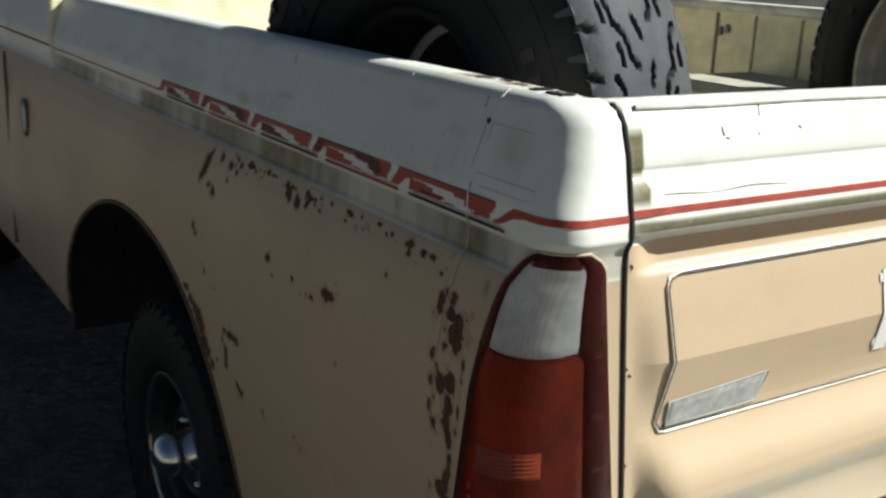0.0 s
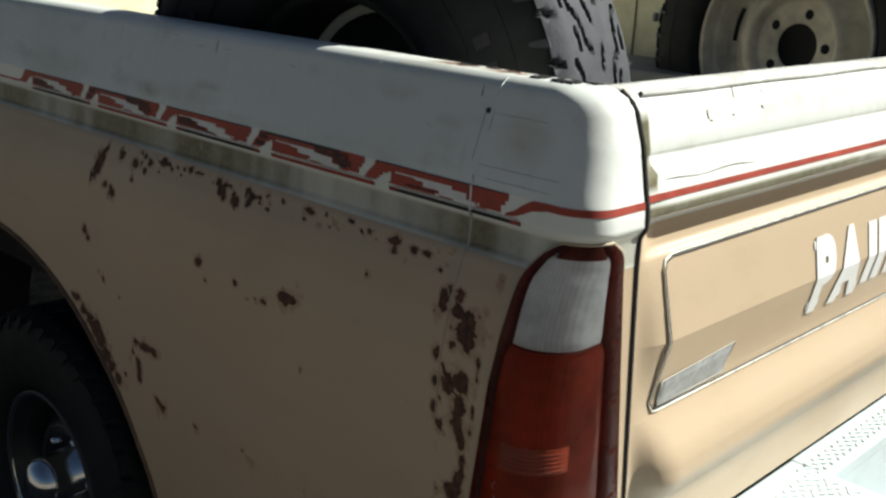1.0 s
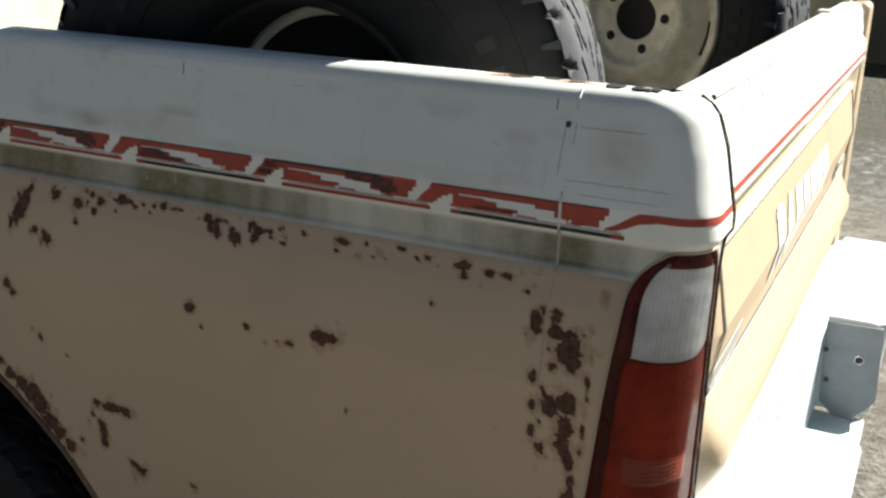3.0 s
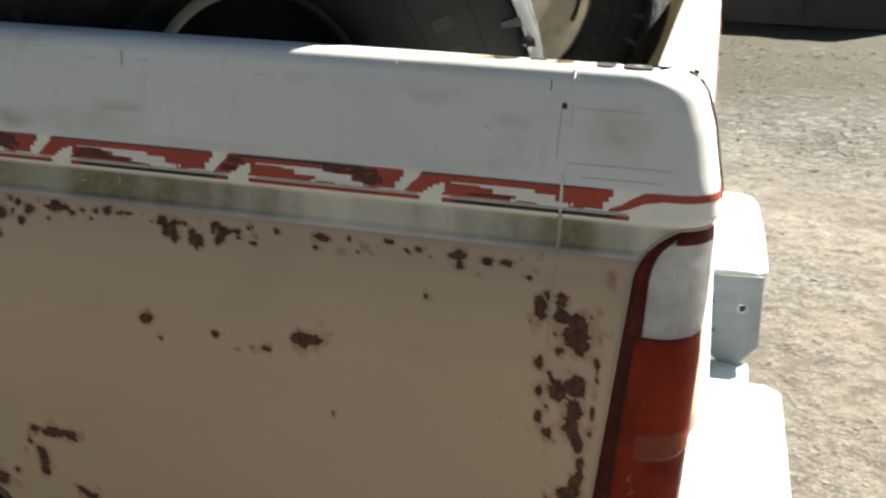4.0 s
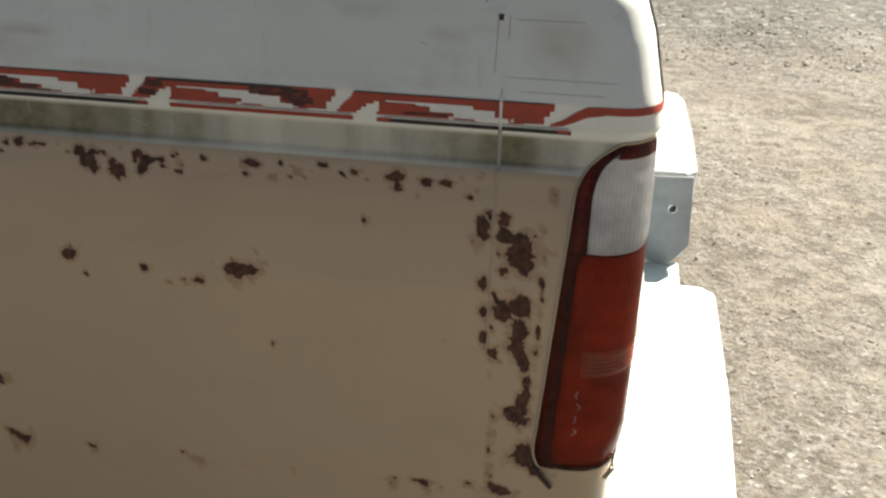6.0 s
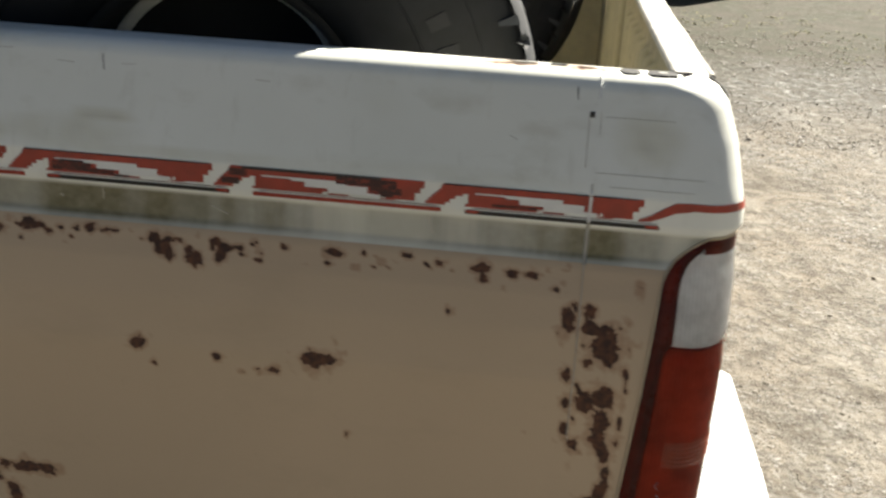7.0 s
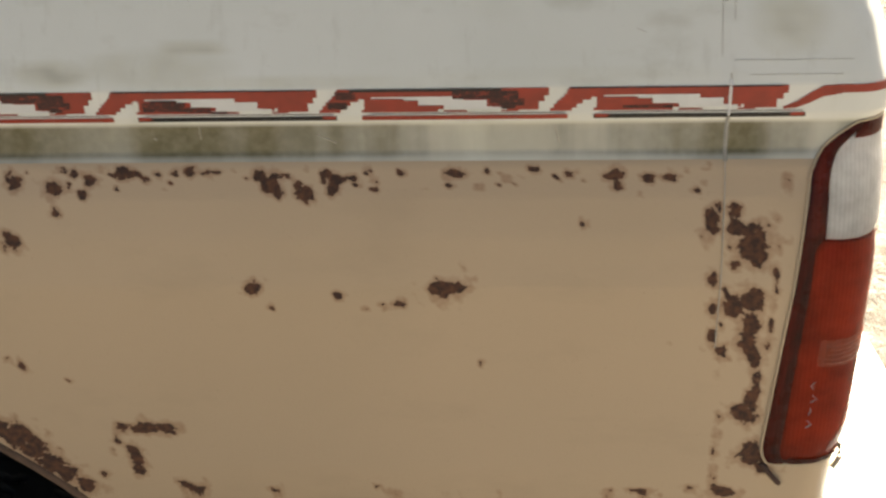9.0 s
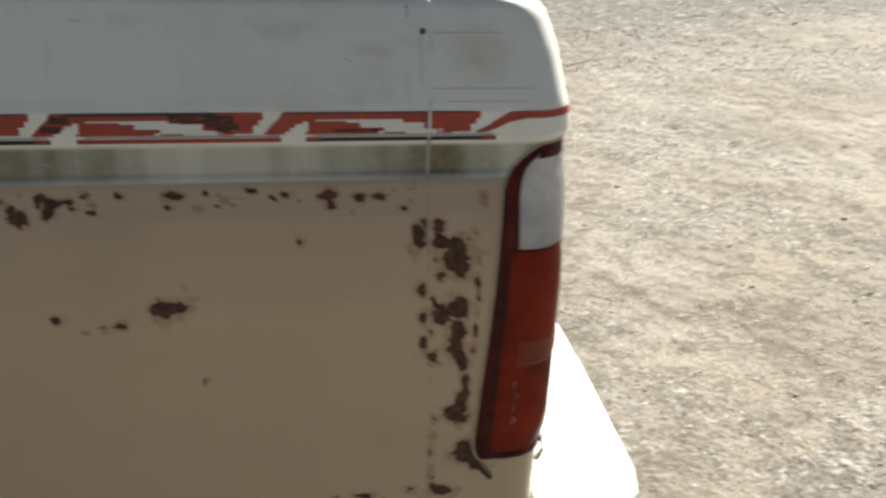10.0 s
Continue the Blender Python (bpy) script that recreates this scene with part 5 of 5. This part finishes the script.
def build_wheel(name, label, at, turn, R, width, rim_r, rim_mat, dish=True, group="wheels in the bed", rubber=None):
    wheel = thing(name, label, "wheel", group=group)
    carcass, lugs = build_tyre_meshes(R, width, rim_r)
    tyre = part("tyre", carcass, rubber or M_RUBBER, wheel, "dusty grey mud tyre" if rubber else "black mud tyre")
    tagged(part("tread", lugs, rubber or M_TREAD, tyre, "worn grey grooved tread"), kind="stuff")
    sidewall_marks(R, width, tyre)
    disc, barrel = build_rim_mesh(rim_r, width)
    if dish:
        rim = part("rim", disc, rim_mat, wheel, "dusty cream steel rim")
        part("barrel", barrel, rim_mat, rim)
        for i in range(5):
            a = 2 * math.pi * (i + 0.3) / 5
            hole = part("bolt_hole", lathe([(0.0001, -0.001), (0.0115, -0.001), (0.0135, 0.001)], 16), M_DARK, rim)
            hole.location = (math.cos(a) * rim_r * 0.345, -width / 2 * 0.39, math.sin(a) * rim_r * 0.345)
        hub = part("hub_hole", lathe([(0.0001, 0.01), (rim_r * 0.245, 0.01), (rim_r * 0.25, 0.0)], 32), M_DARK, rim)
        hub.location = (0, -width / 2 * 0.36, 0)
        for i in range(4):
            a = 2 * math.pi * (i + 0.1) / 4
            pts = [(math.cos(a + d) * rim_r * 0.835, -width / 2 * 0.235, math.sin(a + d) * rim_r * 0.835) for d in np.linspace(-0.22, 0.22, 9)]
            part("rim_slot", tube(pts, 0.0075, 6), M_DARK, rim, "dark slot at the edge of the disc")
    else:
        rim = part("rim", lathe([(rim_r + 0.012, -width * 0.42), (rim_r + 0.004, -width * 0.43), (rim_r - 0.006, -width * 0.36), (rim_r - 0.012, -width * 0.1), (rim_r - 0.012, width * 0.3)], 64), M_DARK, wheel, "black rim with dark barrel")
        part("disc", lathe([(rim_r - 0.012, width * 0.12), (rim_r * 0.6, width * 0.20), (0.05, width * 0.20), (0.001, width * 0.20)], 48), M_DARK, rim)
        part("inner_ring", lathe([(rim_r - 0.0125, 0.034), (rim_r - 0.0145, 0.030), (rim_r - 0.032, 0.036), (rim_r - 0.034, 0.060)], 64), M_RING, rim, "pale ring deep in the rim")
    wheel.matrix_world = Matrix.Translation(at) @ Euler([radians(a) for a in turn]).to_matrix().to_4x4()
    return wheel


def build_bed(truck):
    """The bed's inside: floor, front wall, far side and wheel houses."""
    y_in, y_far = 0.137, 2 * MID_Y - 0.137
    floor = part("bed_floor", box(BED_FRONT, -0.115, y_in, y_far, FLOOR_Z - 0.03, FLOOR_Z, 0.0), M_BEDFLOOR, truck, "dirty ribbed bed floor")
    for i in range(12):
        y = y_in + 0.09 + i * 0.14
        part("floor_rib", box(BED_FRONT + 0.05, -0.15, y, y + 0.05, FLOOR_Z - 0.002, FLOOR_Z + 0.010, 0.004), M_BEDFLOOR, floor)
    part("front_wall", box(BED_FRONT - 0.04, BED_FRONT, 0.0, 2 * MID_Y, FLOOR_Z - 0.05, 1.465, 0.008), M_CREAM, truck, "cream front wall of the bed")
    # far side: inner wall with pressed posts, rail and outer skin
    far = part("far_bed_side", box(BED_FRONT, -0.065, y_far, y_far + 0.02, FLOOR_Z - 0.02, 1.49, 0.004), M_CREAM, truck, "cream inner face of the far bed side")
    part("far_rail", box(BED_FRONT, -0.060, y_far - 0.018, 2 * MID_Y - 0.045, 1.487, 1.520, 0.012, 3), M_EDGE, far, "white far bed rail")
    part("far_skin", box(BED_FRONT, -0.030, 2 * MID_Y + 0.005, 2 * MID_Y + 0.030, 0.50, 1.505, 0.01, 3), M_LIP, far)
    part("far_corner", box(-0.07, -0.014, 2 * MID_Y - 0.103, 2 * MID_Y + 0.030, 0.56, 1.46, 0.018, 3), M_LIP, far, "tan far corner post")
    for x in (-0.35, -0.70, -1.31, -1.50, -1.67, -1.885, -2.1, -2.3):
        part("inner_rib", box(x, x + (0.010 if x == -1.67 else 0.005), y_far - 0.004, y_far + 0.001, 1.0, 1.48, 0.001), M_CHIP, far)
    for x, z in ((-1.65, 1.405), (-1.62, 1.415), (-1.235, 1.41)):
        part("stake_bolt", box(x, x + 0.014, y_far - 0.012, y_far, z, z + 0.03, 0.004), M_GREY, far)
    # the pocket's dark inside is put into the colour of a flat slab
    part("stake_pocket", box(-1.19, -1.155, y_far - 0.006, y_far + 0.002, 1.325, 1.435, 0.004), M_CHIP, far, "dark slot of the stake pocket")
    part("stake_pocket", box(-1.154, -1.115, y_far - 0.009, y_far + 0.002, 1.325, 1.435, 0.004), M_CREAM, far)
    # near one shows through the arch, so arch shade is put into its colour
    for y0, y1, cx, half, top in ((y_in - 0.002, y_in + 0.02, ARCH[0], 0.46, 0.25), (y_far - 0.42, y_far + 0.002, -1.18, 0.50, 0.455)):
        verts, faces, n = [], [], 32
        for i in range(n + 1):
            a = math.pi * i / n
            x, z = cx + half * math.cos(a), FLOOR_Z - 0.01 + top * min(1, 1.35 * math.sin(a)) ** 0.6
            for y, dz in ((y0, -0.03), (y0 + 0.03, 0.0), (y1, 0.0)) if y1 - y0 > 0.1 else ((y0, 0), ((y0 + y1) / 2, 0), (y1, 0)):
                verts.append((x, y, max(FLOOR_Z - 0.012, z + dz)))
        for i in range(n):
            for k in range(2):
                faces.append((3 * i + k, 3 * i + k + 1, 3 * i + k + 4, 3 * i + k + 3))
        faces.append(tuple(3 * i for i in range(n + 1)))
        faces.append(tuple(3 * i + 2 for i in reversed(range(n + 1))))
        part("wheel_house", sharp_by_angle(mesh_from("wheel_house", verts, faces)), M_HOUSE if y1 > MID_Y else M_DARK, truck, "wheel house in the bed, far one dusty grey, near one shade-black")
    # inside of the wheel arch: a liner coloured near-black for the shade
    cx, cz, a_, b_ = ARCH
    verts, faces = [], []
    for i in range(37):
        t = math.pi * (i / 36)
        x, z = cx + (a_ + 0.004) * math.cos(t), cz + (b_ + 0.004) * math.sin(t)
        verts += [(x, interp(SIDE_Y, z) + 0.004, z), (x, 0.36, z)]
    for i in range(36):
        faces.append((2 * i, 2 * i + 1, 2 * i + 3, 2 * i + 2))
    k = len(verts)
    verts += [(cx - a_, 0.36, 0.45), (cx + a_, 0.36, 0.45)]
    # the liner's back, above the tyre
    arc = [i for i in range(37) if cz + (b_ + 0.004) * math.sin(math.pi * i / 36) > 0.80]
    k = len(verts)
    verts += [(verts[2 * i][0], 0.128, verts[2 * i][2]) for i in arc]
    faces.append(tuple(range(k, len(verts))))
    part("arch_liner", mesh_from("arch_liner", verts, faces), M_DARK, truck, "inside of the wheel arch, its shade put in as black")
    rim_pts = [(cx + a_ * math.cos(math.pi * i / 36), interp(SIDE_Y, max(0.5, cz + b_ * math.sin(math.pi * i / 36))) + 0.001, cz + b_ * math.sin(math.pi * i / 36)) for i in range(37)]
    part("arch_lip", tube(rim_pts, 0.006, 8), M_ARCHLIP, truck, "rusty rolled arch lip")
    # chassis underneath, near-black: the shade behind the wheel is put into the colour
    part("chassis", box(-4.6, -0.10, 0.55, 1.45, 0.52, 0.76, 0.02), M_DARK, truck, "chassis and underbody, shade put in as near-black")
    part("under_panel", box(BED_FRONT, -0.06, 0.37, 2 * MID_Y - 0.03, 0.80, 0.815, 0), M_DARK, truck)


M_ARCHLIP = plain("rusty_lip", (0.13, 0.08, 0.052), 0.8, var=0.5, scale=30, bump=0.3)


def build_cab(truck):
    """The cab ahead of the bed: its lower body carries the two-tone paint on, with a door seam and handle."""
    xs = [-4.96, BED_FRONT - 0.010]
    zs = [z for z, _ in SIDE_Y]
    for mat, lo, hi, nm in ((M_WHITE, 1.240, 1.48, "cab_upper_side"), (M_TAN, 0.5, 1.2405, "cab_lower_side")):
        rows = [z for z in zs if lo <= z <= hi]
        verts, faces = [], []
        for z in rows:
            for x in np.linspace(xs[0], xs[1], 20):
                verts.append((x, interp(SIDE_Y, z) + 0.003, z))
        for j in range(len(rows) - 1):
            for i in range(19):
                faces.append((j * 20 + i, (j + 1) * 20 + i, (j + 1) * 20 + i + 1, j * 20 + i + 1))
        me = mesh_from(nm, verts, faces)
        part(nm, me, mat, truck, "white upper cab side" if mat is M_WHITE else "tan lower cab side")
    part("cab_red_line", box(-4.7, BED_FRONT - 0.03, 0.0005, 0.004, 1.3035, 1.309, 0), M_MAROON, truck)
    part("cab_shell", box(-4.70, BED_FRONT - 0.13, 0.06, 2 * MID_Y - 0.06, 0.56, 1.47, 0.03), M_WHITE_PLAIN, truck, "white cab body")
    part("cab_roof", box(-4.2, BED_FRONT - 0.10, 0.14, 2 * MID_Y - 0.14, 1.94, 2.02, 0.05, 4), M_WHITE_PLAIN, truck, "white cab roof")
    part("cab_back", box(BED_FRONT - 0.14, BED_FRONT - 0.095, 0.10, 2 * MID_Y - 0.10, 1.0, 1.96, 0.02, 3), M_WHITE_PLAIN, truck, "white cab back panel")
    for y in (0.13, 2 * MID_Y - 0.18):
        for x in (BED_FRONT - 0.2, -3.30, -4.20):
            part("cab_pillar", box(x, x + 0.06, y, y + 0.05, 1.46, 1.96, 0.012), M_WHITE_PLAIN, truck)
    part("rear_window", box(BED_FRONT - 0.10, BED_FRONT - 0.09, 0.24, 2 * MID_Y - 0.24, 1.64, 1.90, 0.004), M_GLASS, truck, "dark rear window glass")
    handle = part("fuel_door", lathe([(0.001, -0.006), (0.030, -0.006), (0.036, -0.004), (0.038, 0.004)], 28), M_WHITE_PLAIN, truck, "round pale filler door with dark rim")
    handle.location, handle.scale = (-2.70, -0.043, 1.055), (0.9, 1, 1.5)
    ring = part("filler_rim", lathe([(0.036, 0.0), (0.040, -0.007), (0.044, 0.0)], 28), M_BLACK, handle)
    part("door_seam", box(-3.00, -2.996, -0.046, -0.036, 0.55, 1.24, 0), M_BLACK, truck)


M_WHITE_PLAIN = plain("cab_white", (0.62, 0.62, 0.60), 0.4, var=0.1, scale=6)


def build_rear_wheel(truck):
    cx, r = -1.43, 0.40
    carcass, lugs = build_tyre_meshes(r, 0.27, 0.20, 22)
    wheel = new("wheel")
    wheel.parent = truck
    tagged(wheel, "road wheel with mud tyre and chrome cap")
    wheel.location = (cx, 0.125, r - 0.01)
    tyre = part("tyre", carcass, M_RUBBER, wheel)
    me = lugs
    me.transform(Matrix.Identity(4))
    ob = part("tread", me, M_RUBBER, wheel)
    tagged(ob, kind="stuff")
    disc, barrel = build_rim_mesh(0.20, 0.27)
    rim = part("rim", disc, M_BLACKSTEEL, wheel, "dirty black steel rim")
    part("trim_ring", lathe([(0.196, -0.118), (0.203, -0.126), (0.210, -0.122), (0.206, -0.112)], 64), M_CHROME, wheel, "thin chrome trim ring")
    part("hub_cap", lathe([(0.001, -0.172), (0.022, -0.169), (0.040, -0.160), (0.052, -0.143), (0.056, -0.120), (0.057, -0.05), (0.068, -0.046), (0.074, -0.040)], 40), M_CHROME, wheel, "chrome hub cap")
    for i in range(5):
        a = 2 * math.pi * i / 5
        nut = part("wheel_nut", lathe([(0.001, -0.022), (0.009, -0.02), (0.011, 0.0)], 6), M_CHROME, wheel)
        nut.location = (math.cos(a) * 0.09, -0.055, math.sin(a) * 0.09)
    for dx, y in ((0, 2 * MID_Y - 0.125), (-3.3, 0.125), (-3.3, 2 * MID_Y - 0.125)):
        w = wheel.copy()
        scene.collection.objects.link(w)
        w.location = (cx + dx, y, r - 0.01)
        if y > 1:
            w.rotation_euler = (0, 0, math.pi)
        for child in wheel.children:
            c = child.copy()
            scene.collection.objects.link(c)
            c.parent = w


def build_truck():
    truck = thing("pickup_truck", "old lifted pickup, white over tan with rust and a red stripe", "pickup truck")
    side = build_bed_side(truck)
    build_seam_and_marks(side)
    build_stripe(side)
    build_tail_lamp(truck)
    build_tailgate(truck)
    build_bumper(truck)
    build_bed(truck)
    build_cab(truck)
    build_rear_wheel(truck)
    # slots and rusted-out spots in the rail's top
    rng = random.Random(12)

    def ragged(x0, x1, y0, y1, rough, top):
        """A flat patch with an uneven rim, lying on the rail."""
        n, verts = 18, []
        for i in range(n):
            a = 2 * math.pi * i / n
            k = 1 - rough * rng.random()
            c, q = math.cos(a), math.sin(a)
            verts.append(((x0 + x1) / 2 + (x1 - x0) / 2 * k * math.copysign(abs(c) ** 0.6, c), (y0 + y1) / 2 + (y1 - y0) / 2 * k * math.copysign(abs(q) ** 0.6, q), top))
        low = [(x, y, 1.4655) for x, y, _ in verts]
        faces = [tuple(range(n))] + [(i, i + n, (i + 1) % n + n, (i + 1) % n) for i in range(n)]
        return mesh_from("patch", verts + low, faces, smooth=False)
    for x0, x1 in ((-0.128, -0.086), (-0.160, -0.133)):
        # flat black patches: the dark inside of each slot is only coloured on
        part("stake_slot", ragged(x0, x1, 0.067, 0.098, 0.22, 1.4684), M_BLACK, side, "dark slot in the rail")
    part("slot_tongue", ragged(-0.112, -0.100, 0.080, 0.088, 0.3, 1.4690), M_EDGE, side, "bent white metal in the slot")
    for x0, x1, y0, y1, m in ((-0.300, -0.256, 0.078, 0.096, M_CHIP), (-0.294, -0.262, 0.081, 0.093, M_DARK), (-0.246, -0.222, 0.084, 0.098, M_DARK), (-0.212, -0.186, 0.084, 0.094, M_CHIP)):
        part("worn_spot", ragged(x0, x1, y0, y1, 0.45, 1.4686 if m is M_DARK else 1.4682), m, side, "bare rusted spot on the rail")
    return truck


# ---- surroundings ----
def build_surroundings():
    wall = tagged(new("wall_far", mesh_from("wall_far", *wall_mesh(-16, -3.2, 6.5, 3.2), [M_WALL], smooth=False)), "pale cream ribbed metal wall of a shed", "wall", kind="structure")
    part("ridge_cap", box(-16.1, -3.1, 6.42, 6.62, 3.2, 3.28, 0.01), M_WALL, wall)
    # added bin for a dark shape in shade; the shade is in its colour
    bin_ = thing("steel_bin", "open bin standing in for a dark shape, shade put into its colour", "bin")
    x, y, w, d, h = BIN
    part("bin_front", box(x, x + w, y, y + 0.04, 0, h, 0.01), M_BINSHADE, bin_)
    part("bin_back", box(x, x + w, y + d, y + d + 0.04, 0, h, 0.01), M_BINSHADE, bin_)
    part("bin_end", box(x, x + 0.04, y + 0.04, y + d, 0, h, 0.01), M_BINSHADE, bin_)
    part("bin_end", box(x + w - 0.04, x + w, y + 0.04, y + d, 0, h, 0.01), M_BINSHADE, bin_)
    part("bin_floor", box(x + 0.02, x + w - 0.02, y + 0.02, y + d, 0.03, 0.06, 0), M_BINSHADE, bin_)
    for k in range(5):
        xx = x + 0.1 + k * (w - 0.26) / 4
        part("bin_rib", box(xx, xx + 0.06, y - 0.04, y + 0.002, 0.05, h - 0.05, 0.008), M_BINSHADE, bin_)


BIN = (-2.4, 13.3, 4.7, 2.0, 1.3)


def wall_mesh(x0, x1, y, h):
    verts, faces = [], []
    n = int((x1 - x0) / 0.1)
    for i in range(n + 1):
        x = x0 + (x1 - x0) * i / n
        yy = y - (0.03 if i % 3 == 0 else 0.0)
        verts += [(x, yy, -0.05), (x, yy, h), (x, yy + 0.1, h), (x, yy + 0.1, -0.05)]
    for i in range(n):
        a = 4 * i
        for k in range(3):
            faces.append((a + k, a + 4 + k, a + 5 + k, a + 1 + k))
    return verts, faces


build_ground()
build_pebbles()
build_litter()
build_weeds()
build_truck()
build_wheel("wheel", "mud tyre on a cream rim, standing in the truck bed", (-0.733, 0.335, 1.322), (1, 0, 10), 0.472, 0.26, 0.206, M_RIM, dish=False)
build_wheel("wheel", "mud tyre on dusty cream steel rim leaning at the far side", (-0.60, 1.82, 1.40), (-3, 20, -11), 0.445, 0.26, 0.262, M_RIM)
build_surroundings()
